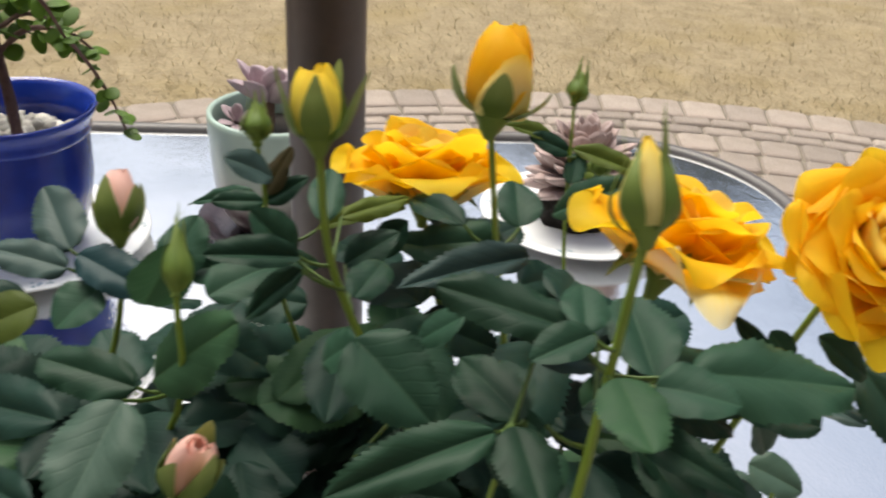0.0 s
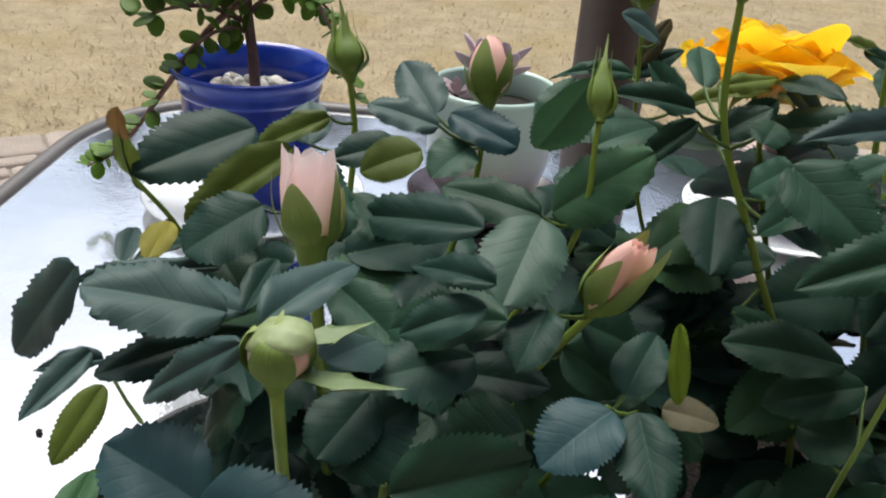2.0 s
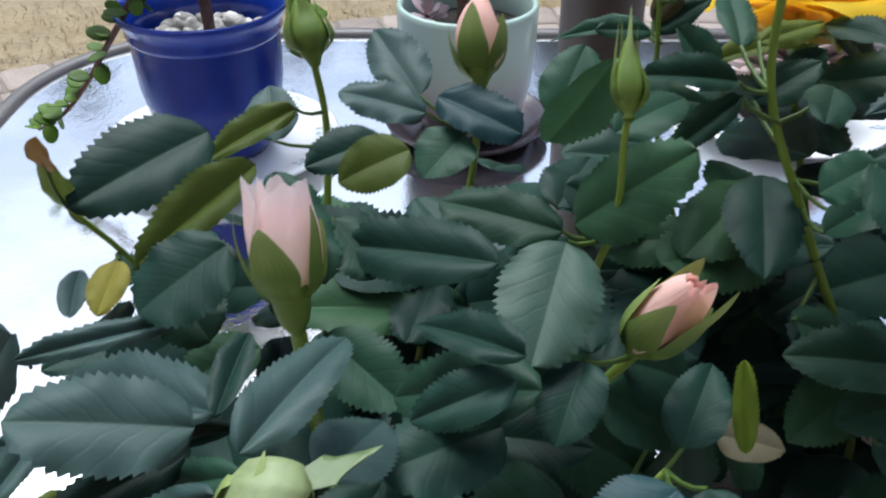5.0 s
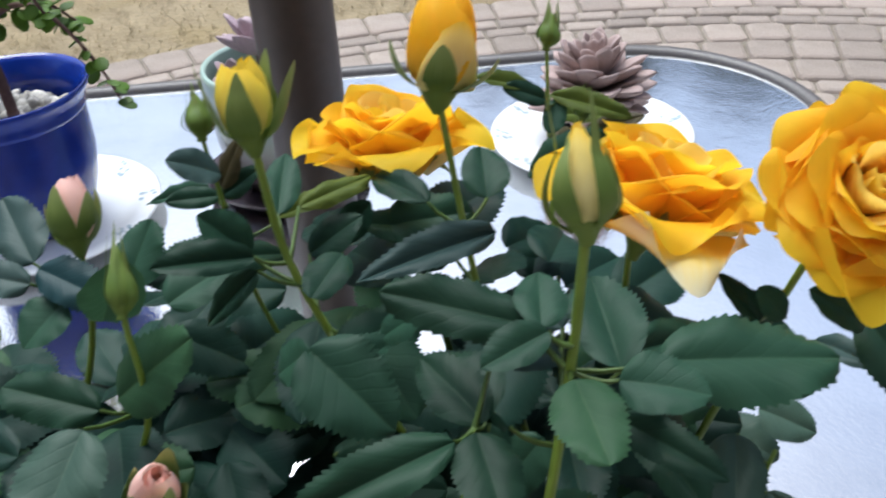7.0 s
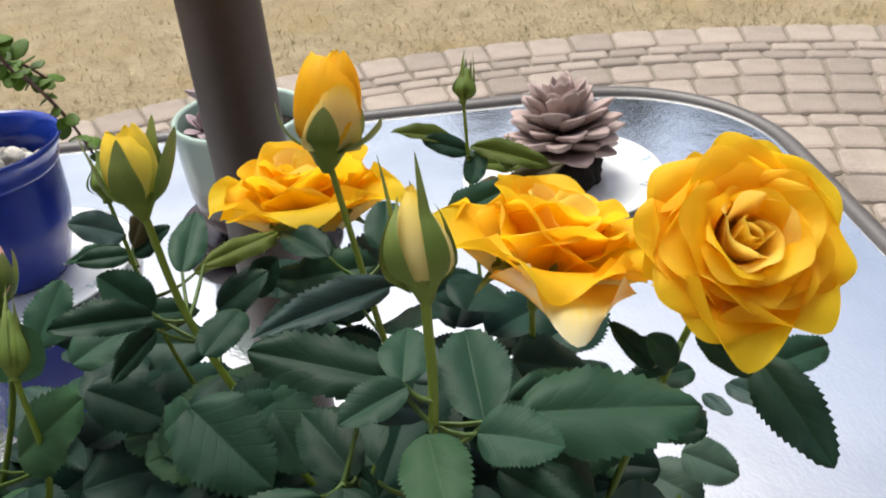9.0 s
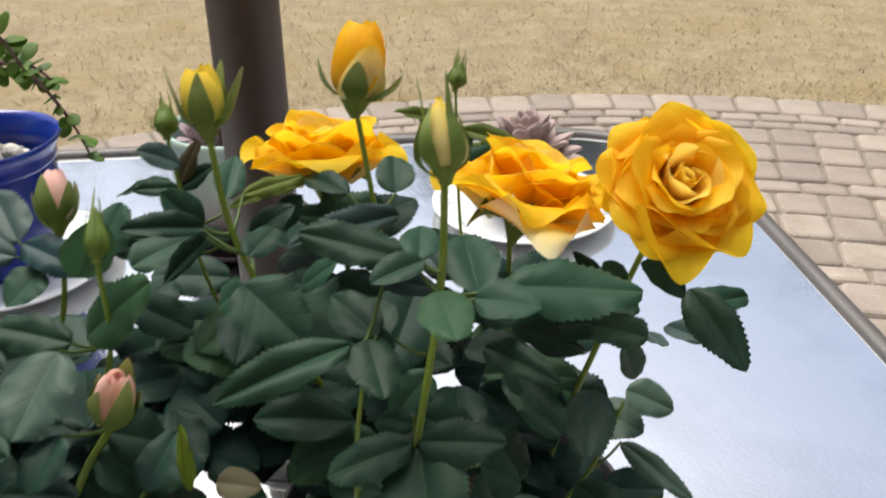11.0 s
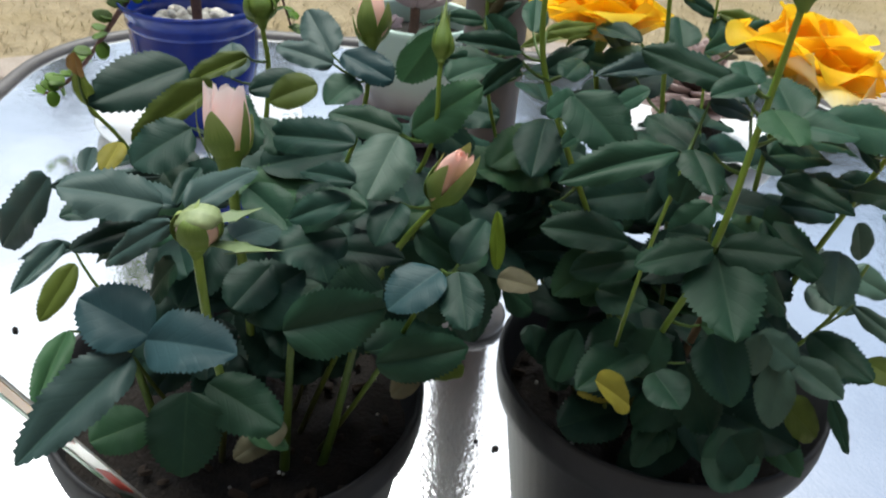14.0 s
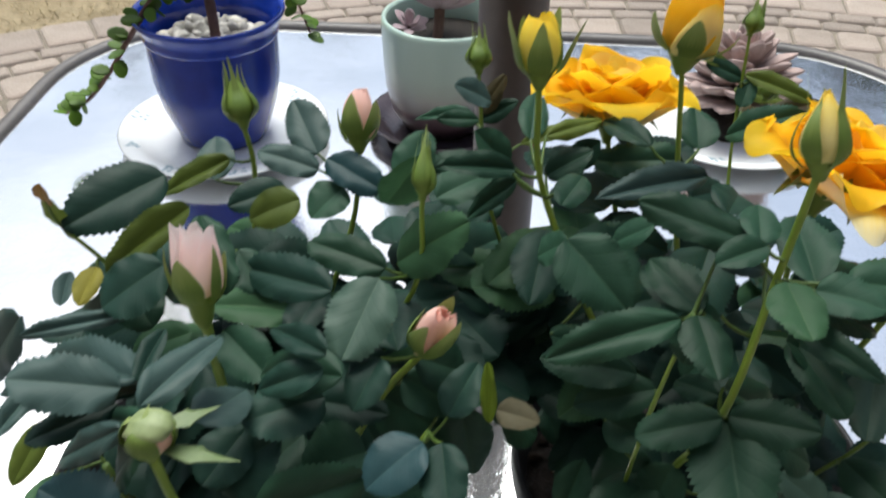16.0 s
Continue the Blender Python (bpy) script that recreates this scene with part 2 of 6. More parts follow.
pot_black = surface("black nursery plastic", (0.010, 0.010, 0.012), (0.020, 0.020, 0.023), 14, 0.66, 0.15, 160, spread=0.0, stain=(0.05, 0.05, 0.05))
soil_mat = surface("potting soil", (0.004, 0.0025, 0.0018), (0.018, 0.012, 0.008), 120, 0.95, 1.0, 500)
bark_mat = surface("soil bark chips", (0.016, 0.010, 0.007), (0.07, 0.045, 0.028), 90, 0.9, 0.6, 300, spread=0.5)
pole_mat = surface("bronze painted aluminium", (0.062, 0.042, 0.035), (0.085, 0.060, 0.051), 9, 0.5, 0.05, 200)
frame_mat = surface("brown grey painted metal", (0.078, 0.070, 0.068), (0.120, 0.110, 0.107), 12, 0.45, 0.1, 240)
paver_mat = surface("tan concrete paver", (0.25, 0.205, 0.17), (0.37, 0.315, 0.27), 9, 0.9, 0.7, 120, spread=0.20, stain=(0.29, 0.225, 0.19), depth=0.004)
sand_mat = surface("joint sand", (0.14, 0.12, 0.092), (0.25, 0.215, 0.165), 14, 0.95, 0.6, 200)
lawn_mat = surface("dry lawn thatch", (0.200, 0.155, 0.088), (0.35, 0.282, 0.175), 9, 0.95, 0.5, 55, stain=(0.25, 0.19, 0.085), depth=0.01)
straw_mat = surface("dry grass blades", (0.23, 0.18, 0.10), (0.44, 0.37, 0.245), 6, 0.85, 0.0, 14, stain=(0.28, 0.22, 0.115))
let_light_through(straw_mat, 0.5)
blue_glaze = surface("cobalt glaze", (0.004, 0.017, 0.19), (0.009, 0.033, 0.30), 18, 0.22, 0.05, 60, coat=0.15)
rim_glaze = surface("lighter cobalt rim", (0.006, 0.026, 0.26), (0.016, 0.050, 0.38), 40, 0.2, 0.05, 90, coat=0.3)
white_china = surface("white china", (0.74, 0.76, 0.77), (0.82, 0.83, 0.84), 10, 0.15, 0.0, coat=0.3)
china_print = surface("pale blue printed flowers", (0.30, 0.40, 0.46), (0.48, 0.56, 0.60), 90, 0.2, 0.0)
saucer_dark = surface("dark brown glaze", (0.030, 0.022, 0.028), (0.06, 0.045, 0.055), 30, 0.2, 0.05)
pebble_mat = surface("river pebbles", (0.24, 0.22, 0.19), (0.70, 0.68, 0.64), 60, 0.7, 0.3, 300, spread=0.5)
jade_leaf = surface("small round succulent leaf", (0.050, 0.135, 0.008), (0.165, 0.290, 0.022), 40, 0.52, 0.1, 200, spread=0.3)
let_light_through(jade_leaf, 0.32)
jade_bark = surface("reddish brown bark", (0.10, 0.055, 0.045), (0.20, 0.115, 0.095), 90, 0.75, 0.6, 400)
rosette_mat = surface("dusty mauve succulent", (0.31, 0.225, 0.205), (0.46, 0.355, 0.335), 40, 0.7, 0.15, 250, spread=0.12)
ghost_mat = surface("pinkish grey succulent", (0.34, 0.25, 0.28), (0.50, 0.40, 0.44), 40, 0.65, 0.15, 250, spread=0.15)
tag_white = surface("white plastic tag", (0.70, 0.71, 0.68), (0.80, 0.80, 0.77), 20, 0.35, 0.0)
tag_red = surface("red print", (0.50, 0.06, 0.05), (0.66, 0.12, 0.10), 60, 0.4, 0.0)
tag_green = surface("green print", (0.10, 0.22, 0.12), (0.20, 0.34, 0.20), 60, 0.4, 0.0)
tag_orange = surface("orange print", (0.60, 0.33, 0.12), (0.70, 0.44, 0.2), 60, 0.4, 0.0)
tag_pink = surface("faded red print", (0.42, 0.22, 0.19), (0.52, 0.30, 0.26), 90, 0.4, 0.0)
tree_far = surface("far trees", (0.022, 0.030, 0.018), (0.060, 0.070, 0.045), 0.5, 0.95, 0.0)


def celadon_material():
    """Celadon glaze that runs into plum brown towards the foot."""
    m, n, l, p = nodes_of("celadon and plum glaze")
    tc, sep = n.new("ShaderNodeTexCoord"), n.new("ShaderNodeSeparateXYZ")
    l.new(tc.outputs["Object"], sep.inputs["Vector"])
    nz = noise_at(n, l, 30.0, 4)
    h = math_node(n, l, "ADD", sep.outputs["Z"], math_node(n, l, "MULTIPLY", nz.outputs["Fac"], 0.016))
    r = ramp(n, [(0.0, (0.045, 0.025, 0.035)), (0.035, (0.10, 0.065, 0.075)), (0.055, (0.30, 0.30, 0.27)), (0.075, (0.36, 0.44, 0.38)), (0.13, (0.42, 0.56, 0.50))])
    l.new(h, r.inputs["Fac"])
    l.new(r.outputs["Color"], p.inputs["Base Color"])
    p.inputs["Roughness"].default_value = 0.3
    p.inputs["Coat Weight"].default_value = 0.4
    return m


def table_material():
    """Pebbled tempered glass that mirrors the sky, dusty and pale underneath."""
    m, n, l, p = nodes_of("pebbled table glass")
    broad, fine, ripple = noise_at(n, l, 5.0, 5), noise_at(n, l, 420.0, 2), noise_at(n, l, 26.0, 3)
    r = ramp(n, [(0.3, (0.11, 0.12, 0.13)), (0.7, (0.18, 0.19, 0.20))])
    l.new(broad.outputs["Fac"], r.inputs["Fac"])
    l.new(r.outputs["Color"], p.inputs["Base Color"])
    p.inputs["Roughness"].default_value = 0.5
    b = n.new("ShaderNodeBump")
    b.inputs["Strength"].default_value, b.inputs["Distance"].default_value = 0.35, 0.0006
    l.new(math_node(n, l, "ADD", math_node(n, l, "MULTIPLY", fine.outputs["Fac"], 0.5), ripple.outputs["Fac"]), b.inputs["Height"])
    g, mx = n.new("ShaderNodeBsdfGlossy"), n.new("ShaderNodeMixShader")
    g.inputs["Roughness"].default_value = 0.09
    l.new(b.outputs["Normal"], g.inputs["Normal"])
    lw, gain = n.new("ShaderNodeLayerWeight"), n.new("ShaderNodeMapRange")
    lw.inputs["Blend"].default_value = 0.5
    gain.inputs["From Min"].default_value, gain.inputs["From Max"].default_value = 0.04, 0.36
    gain.inputs["To Min"].default_value, gain.inputs["To Max"].default_value = 0.12, 0.95
    l.new(lw.outputs["Facing"], gain.inputs["Value"])
    l.new(gain.outputs["Result"], mx.inputs["Fac"])
    dirt = noise_at(n, l, 7.0, 9)
    haze = ramp(n, [(0.34, (0.85, 0.87, 0.89)), (0.54, (0.98, 0.99, 1.0))])
    l.new(dirt.outputs["Fac"], haze.inputs["Fac"])
    l.new(haze.outputs["Color"], g.inputs["Color"])
    l.new(p.outputs["BSDF"], mx.inputs[1])
    l.new(g.outputs["BSDF"], mx.inputs[2])
    l.new(mx.outputs["Shader"], n["Material Output"].inputs["Surface"])
    return m


celadon = celadon_material()
table_glass = table_material()


# ---- building blocks ----
def mesh_of(name, bm, smooth=True):
    me = bpy.data.meshes.new(name)
    bm.to_mesh(me)
    bm.free()
    if smooth:
        me.polygons.foreach_set("use_smooth", [True] * len(me.polygons))
    return me


def raw_mesh(name, verts, faces, smooth=True, uvs=None):
    me = bpy.data.meshes.new(name)
    me.from_pydata([tuple(v) for v in verts], [], faces)
    if uvs is not None:
        layer = me.uv_layers.new(name="UVMap")
        for lp in me.loops:
            layer.data[lp.index].uv = uvs[lp.vertex_index]
    if smooth:
        me.polygons.foreach_set("use_smooth", [True] * len(me.polygons))
    me.update()
    return me


def part(name, me, material, parent, label="", m=None):
    ob = new(name, me)
    if material and not me.materials:
        me.materials.append(material)
    elif material and me.materials[0] != material:
        ob.material_slots[0].link = "OBJECT"
        ob.material_slots[0].material = material
    ob.parent = parent
    if m is not None:
        ob.matrix_basis = m
    if label:
        tagged(ob, label)
    return ob


def thing(name, at, label, category, group="", kind=""):
    ob = new(name)
    ob.location = at
    ob.empty_display_size = 0.02
    return tagged(ob, label, category, group, kind)


def lathe(profile, n=64):
    """A turned body from a list of (radius, height)."""
    verts, faces = [], []
    for r, z in profile:
        for k in range(n):
            a = 2 * math.pi * k / n
            verts.append((r * math.cos(a), r * math.sin(a), z))
    for j in range(len(profile) - 1):
        for k in range(n):
            a, b = j * n + k, j * n + (k + 1) % n
            faces.append((a, b, b + n, a + n))
    return raw_mesh("turned", verts, faces)


def tube(points, r0, r1, n=8, steps=6, knots=0.0):
    """A tapering stem along a smooth line through the points."""
    P = [Vector(p) for p in points]
    P = [P[0] * 2 - P[1]] + P + [P[-1] * 2 - P[-2]]
    line = []
    for i in range(1, len(P) - 2):
        for s in range(steps):
            u = s / steps
            a, b, c, d = P[i - 1], P[i], P[i + 1], P[i + 2]
            line.append(0.5 * ((2 * b) + (c - a) * u + (2 * a - 5 * b + 4 * c - d) * u * u + (3 * b - a - 3 * c + d) * u ** 3))
    line.append(P[-2])
    verts, faces = [], []
    side = Vector((1, 0.13, 0.21)).normalized()
    for i, p in enumerate(line):
        t = (line[min(i + 1, len(line) - 1)] - line[max(i - 1, 0)]).normalized()
        side = (side - side.dot(t) * t).normalized()
        up = t.cross(side)
        r = r0 + (r1 - r0) * i / (len(line) - 1)
        r *= 1 + knots * noise.noise(p * 90)
        for k in range(n):
            a = 2 * math.pi * k / n
            verts.append(p + r * (math.cos(a) * side + math.sin(a) * up))
    for i in range(len(line) - 1):
        for k in range(n):
            a, b = i * n + k, i * n + (k + 1) % n
            faces.append((a, b, b + n, a + n))
    top = len(verts)
    verts.append(line[-1])
    faces += [((len(line) - 1) * n + k, (len(line) - 1) * n + (k + 1) % n, top) for k in range(n)]
    return raw_mesh("stem", verts, faces)


def slab(outline, z0, z1, bevel=0.0):
    """A flat plate from an outline, with a rounded upper edge."""
    bm = bmesh.new()
    f = bm.faces.new([bm.verts.new((x, y, z0)) for x, y in outline])
    ext = bmesh.ops.extrude_face_region(bm, geom=[f])
    bmesh.ops.translate(bm, verts=[v for v in ext["geom"] if isinstance(v, bmesh.types.BMVert)], vec=(0, 0, z1 - z0))
    bmesh.ops.recalc_face_normals(bm, faces=bm.faces)
    if bevel:
        edges = [e for e in bm.edges if e.verts[0].co.z > z1 - 1e-6 and e.verts[1].co.z > z1 - 1e-6]
        bmesh.ops.bevel(bm, geom=edges, offset=bevel, segments=2, affect="EDGES", profile=0.6)
    return bm


def rounded(x0, y0, x1, y1, r, n=14):
    out = []
    for cx, cy, a0 in ((x1 - r, y1 - r, 0), (x0 + r, y1 - r, 90), (x0 + r, y0 + r, 180), (x1 - r, y0 + r, 270)):
        for k in range(n + 1):
            a = radians(a0 + 90 * k / n)
            out.append((cx + r * math.cos(a), cy + r * math.sin(a)))
    return out


def leaf_mesh(seed, fold, droop, wave, teeth=13, wide=0.55, taper=0.85, twist=0.0):
    """One toothed blade, a metre long and a metre wide: foot at the origin, tip at y = 1. It puffs up between sunken
    side veins and its teeth point forwards."""
    rnd = random.Random(seed)
    rows, cols = teeth * 2, 7
    peak = wide / (wide + taper)
    top = peak ** wide * (1 - peak) ** taper
    verts, faces, ph, lop = [], [], rnd.uniform(0, 6), rnd.uniform(-0.05, 0.05)
    for i in range(rows + 1):
        v = i / rows
        w = 0.5 * v ** wide * (1 - v) ** taper / top if 0 < i < rows else 0.0
        w *= (1 + 0.035 * math.sin(7 * v + ph))
        for j in range(-cols, cols + 1):
            u = math.copysign(abs(j / cols) ** 1.5, j)
            tooth = abs(j) == cols
            x = w * u * (1 + lop * (1 if u > 0 else -1))
            y = v
            if tooth and 1 < i < rows - 1:
                x *= 1.045 if i % 2 else 0.945
                y += 0.020 if i % 2 else -0.002
            side = abs(x)
            z = fold * side + 0.05 * math.sin(math.pi * abs(u)) * w - 0.10 * u * u * w - droop * v * v
            z += wave * math.sin(v * 9 + ph + 2 * u) * abs(u) * 0.5 + 0.4 * wave * math.sin(v * 21 + 2 * ph) * abs(u) ** 3
            z += twist * x * (v - 0.4)
            phase = v + 0.05 - (0.95 * side - 0.7 * side * side)
            z += 0.0045 * abs(math.sin(21 * phase + 0.5 * math.sin(5 * v + ph))) * math.sin(math.pi * min(1.0, abs(u) * 0.95 + 0.02)) * min(1.0, w * 5)
            verts.append((x, y, z))
    n = 2 * cols + 1
    for i in range(rows):
        for j in range(n - 1):
            a = i * n + j
            faces.append((a, a + 1, a + n + 1, a + n))
    return raw_mesh("leaf", verts, faces)


LEAVES = [leaf_mesh(k, *form) for k, form in enumerate((
    (0.14, 0.09, 0.028, 17, 0.50, 0.66, 0.2), (0.24, 0.16, 0.034, 19, 0.54, 0.76, -0.25), (0.08, 0.06, 0.040, 16, 0.46, 0.54, 0.15),
    (0.19, 0.20, 0.028, 20, 0.52, 0.70, 0.3), (0.12, 0.12, 0.050, 16, 0.44, 0.50, -0.2), (0.28, 0.09, 0.028, 18, 0.50, 0.64, -0.15)))]
LEAF_MESHES = {}
pick = random.Random(5)
PETIOLE = raw_mesh("petiole", [(math.cos(a) * r, math.sin(a) * r + b, z) for z, r, b in ((0, 1.25, 0), (0.35, 1.0, 1.6), (0.7, 0.9, 1.6), (1, 0.8, 0)) for a in (0, 1.2566, 2.5133, 3.7699, 5.0265)],
                   [(i * 5 + k, i * 5 + (k + 1) % 5, i * 5 + 5 + (k + 1) % 5, i * 5 + 5 + k) for i in range(3) for k in range(5)])
CANES = {}


def leaf_of(material):
    """The six blades in one material, shared by all leaves that wear it."""
    if material.name not in LEAF_MESHES:
        LEAF_MESHES[material.name] = []
        for me in LEAVES:
            c = me.copy()
            c.materials.append(material)
            LEAF_MESHES[material.name].append(c)
    return LEAF_MESHES[material.name]


def leaf(plant, foot, tip, width, facing=(0.0, -0.42, 0.9), material=None, stalk=True, loose=1.0, reach=0.024):
    """A leaf from foot to tip, and the stalk that ties it to the nearest cane."""
    material = material or leaf_dark
    a, b = Vector(foot), Vector(tip)
    y = b - a
    size = y.length
    y.normalize()
    z = Vector(facing).normalized() + loose * Vector((pick.uniform(-0.26, 0.26), pick.uniform(-0.22, 0.22), pick.uniform(-0.15, 0.25)))
    z = (z - z.dot(y) * y).normalized()
    x = y.cross(z)
    rot = Matrix((x, y, z)).transposed().to_4x4()
    base = Vector(plant.location)
    m = Matrix.Translation(a - base) @ rot @ Matrix.Diagonal((width * 1.04, size, size * 0.9, 1))
    part("leaf", leaf_of(material)[pick.randrange(6)], None, plant, "", m)
    if stalk:
        near = None
        for q in CANES.get(plant.name, ()):
            d = (q - a).length + 1.5 * max(q.z - a.z + 0.004, 0)
            if near is None or d < near[0]:
                near = (d, q)
        if near and near[1] != a and (near[1] - a).length < reach:
            d = a - near[1]
            zz = d.normalized()
            xx = zz.cross(Vector((0.2, 0.1, 1))).normalized()
            rr = Matrix((xx, zz.cross(xx), zz)).transposed().to_4x4()
            part("petiole", PETIOLE, petiole_green, plant, "", Matrix.Translation(near[1] - base) @ rr @ Matrix.Diagonal((0.0006, 0.0006, d.length, 1)))


OUTER = []


def blade(plant, foot, tip, width, facing, material=None):
    """One of the outer leaves, laid exactly where it grows."""
    OUTER.append((Vector(foot) + Vector(tip)) / 2)
    leaf(plant, foot, tip, width, facing, material, True, 0.0, 0.022)


def cane(plant, points, r0, r1, material=None, label=""):
    base = Vector(plant.location)
    P = [Vector(p) for p in points]
    me = tube([p - base for p in P], r0 * 0.8, r1 * 0.84, 8, 6, 0.06)
    part("stem", me, material or stem_green, plant, label)
    store = CANES.setdefault(plant.name, [])
    for p, q in zip(P, P[1:]):
        store += [p.lerp(q, k / 5) for k in range(6)]


def petal_mesh(length, width, th0, th1, r0=0.002, cup=1.0, roll=0.0, point=0.25, ruffle=0.02, seed=0, flat=0.0, nu=10, nv=10):
    """One petal round the z axis, its middle on the +x side. th0 and th1: its lean from the axis at foot and lip (degrees);
    cup: how closely it wraps the axis; roll: how far its lip curls outwards; point: how pointed its lip is."""
    rnd = random.Random(seed)
    ph, verts, uvs, faces = rnd.uniform(0, 9), [], [], []
    r, z, prev = r0, 0.0, None
    prof = []
    for j in range(nv + 1):
        v = j / nv
        th = radians(th0 + (th1 - th0) * v ** 1.3 + roll * 70 * max(0, v - 0.72) / 0.28)
        if j:
            r += math.sin(th) * length / nv
            z += math.cos(th) * length / nv
        prof.append((r, z, th))
    for j, (r, z, th) in enumerate(prof):
        v = j / nv
        w = width * 0.5 * (0.30 + 0.70 * math.sin(math.pi * min(0.5, 0.10 + v * 0.62)))
        w *= 1 - 0.40 * max(0, v - 0.62) ** 1.4 / 0.26
        rc = max(abs(r), 0.0035) / max(cup, 0.05) + flat
        for i in range(nu + 1):
            u = 2 * i / nu - 1
            s = u * w
            lat, inn = rc * math.sin(max(-1.9, min(1.9, s / rc))), rc * (1 - math.cos(max(-1.9, min(1.9, s / rc))))
            drop = (abs(u) ** 1.7) * length * (0.20 + point) * max(0, v - 0.45) / 0.55 * 0.55
            edge = roll * length * 0.22 * (abs(u) ** 2.4) * max(0.0, v - 0.3)
            rad = Vector((math.sin(th), 0, math.cos(th)))
            out = Vector((math.cos(th), 0, -math.sin(th)))
            p = Vector((r - inn, lat, z)) - rad * drop + out * edge
            nz = noise.noise(Vector((u * 1.3 + ph, v * 2.2, seed * 0.37))) * ruffle * (0.3 + v)
            nz += 0.5 * ruffle * math.sin(u * 5 + ph) * v * v
            p += out * nz
            verts.append(p)
            uvs.append((0.5 + 0.5 * u, v))
    n = nu + 1
    for j in range(nv):
        for i in range(nu):
            a = j * n + i
            faces.append((a, a + 1, a + n + 1, a + n))
    return raw_mesh("petal", verts, faces, True, uvs)


def aim(at, axis, spin=0.0, size=1.0):
    """A pose at a place whose z axis looks along the given way."""
    return Matrix.Translation(at) @ Vector(axis).to_track_quat("Z", "Y").to_matrix().to_4x4() @ pose(0, 0, 0, 0, 0, spin) @ Matrix.Scale(size, 4)


def sepal_mesh(length, width, th0, th1, seed=0, r0=0.004):
    return petal_mesh(length, width, th0, th1, r0, 0.8, 0.0, 1.3, width * 0.05, seed, 0.0, 6, 8)


def hip_mesh(r, h):
    """The green cup under a flower."""
    return lathe([(0.0015, -h), (0.0019, -h * 0.8), (r * 0.62, -h * 0.45), (r * 0.9, -h * 0.1), (r * 0.98, h * 0.2), (r * 0.8, h * 0.4), (0.0005, h * 0.45)], 16)


def flower(plant, name, at, axis, spin, label, size=1.0):
    base = Vector(plant.location)
    ob = new(name)
    ob.parent = plant
    ob.empty_display_size = 0.01
    ob.matrix_basis = aim(Vector(at) - base, axis, spin, size)
    return tagged(ob, label)


def ring(fl, count, start, me_list, material, name="petal", jitter=6):
    for k in range(count):
        part(name, me_list[k % len(me_list)], material, fl, "", pose(0, 0, pick.uniform(-0.0006, 0.0006), pick.uniform(-jitter, jitter) * 0.6, pick.uniform(-jitter, jitter) * 0.6, start + 360 * k / count + pick.uniform(-jitter, jitter)) @ Matrix.Scale(pick.uniform(0.90, 1.07), 4))


def bloom(plant, at, axis, spin, label, size=1.0, open_out=1.0, drop=0.0, hang=None, rim=None, lift=0.0):
    """A full garden rose of about 60 mm: a furled heart, cupped rows and rolled guard petals. rim: the guard petals' angle
    round the axis, reach and pointedness, where they differ; lift: how far its inner rows stand up."""
    fl = flower(plant, "bloom", at, axis, spin, label, size)
    s = int(spin) + 3
    rim = rim or [(72 * k + pick.uniform(-8, 8), pick.uniform(0.94, 1.06), pick.uniform(0.4, 0.8)) for k in range(5)]
    for k, (angle, reach, point) in enumerate(rim):
        me = petal_mesh(0.0345 * reach, 0.053, 30 + 12 * open_out, 84 * open_out + drop + pick.uniform(-7, 7), 0.004, 0.30, 0.34, point, 0.0028, s + k, 0.010, 18, 14)
        part("petal", me, yellow_outer, fl, "", pose(0, 0, pick.uniform(-0.0008, 0.0008), pick.uniform(-5, 5), pick.uniform(-5, 5), angle))
    outer = [petal_mesh(0.0315, 0.046, 26, 70 * open_out - lift, 0.004, 0.42, 0.40, 0.42, 0.0026, s + 15 + k, 0.006, 18, 14) for k in range(5)]
    mid = [petal_mesh(0.0285, 0.041, 20, 50 * open_out - lift, 0.0035, 0.62, 0.42, 0.20, 0.0024, s + 19 + k, 0.002, 16, 12) for k in range(4)]
    inner = [petal_mesh(0.0260, 0.036, 14, 21 * open_out - lift * 0.4, 0.0055, 0.80, 0.30, 0.08, 0.0018, s + 23 + k, 0.0, 14, 10) for k in range(3)]
    core = [petal_mesh(0.0250, 0.029, 10, 7, 0.0046, 0.85, 0.22, 0.06, 0.0016, s + 27 + k, 0.0, 14, 10) for k in range(3)]
    heart = [petal_mesh(0.0238, 0.018, 8, -10, 0.0024, 0.9, 0.0, 0.04, 0.0012, s + 31 + k) for k in range(2)]
    ring(fl, 5, 37, outer, yellow_petal, "petal", 10)
    ring(fl, 5, 11, mid, yellow_petal, "petal", 9)
    ring(fl, 4, 50, inner, yellow_petal, "petal", 9)
    ring(fl, 4, 20, core, pale_petal, "petal", 14)
    ring(fl, 3, 70, heart, heart_petal, "petal", 12)
    if hang:
        d = fl.matrix_basis.to_3x3().inverted() @ Vector(hang)
        part("petal", petal_mesh(0.037, 0.041, 55, 132, 0.006, 0.25, 0.25, 0.75, 0.0026, s + 60, 0.012, 14, 12), hang_petal, fl, "hanging petal faded to cream", pose(0, 0, 0.001, 0, 0, math.degrees(math.atan2(d.y, d.x))))
    part("calyx", hip_mesh(0.0055, 0.009), sepal_green, fl, "", pose(0, 0, -0.001))
    seps = [sepal_mesh(0.020, 0.007, 60, 150, s + 40 + k) for k in range(2)]
    ring(fl, 5, 15, seps, sepal_green, "sepal", 10)
    return fl


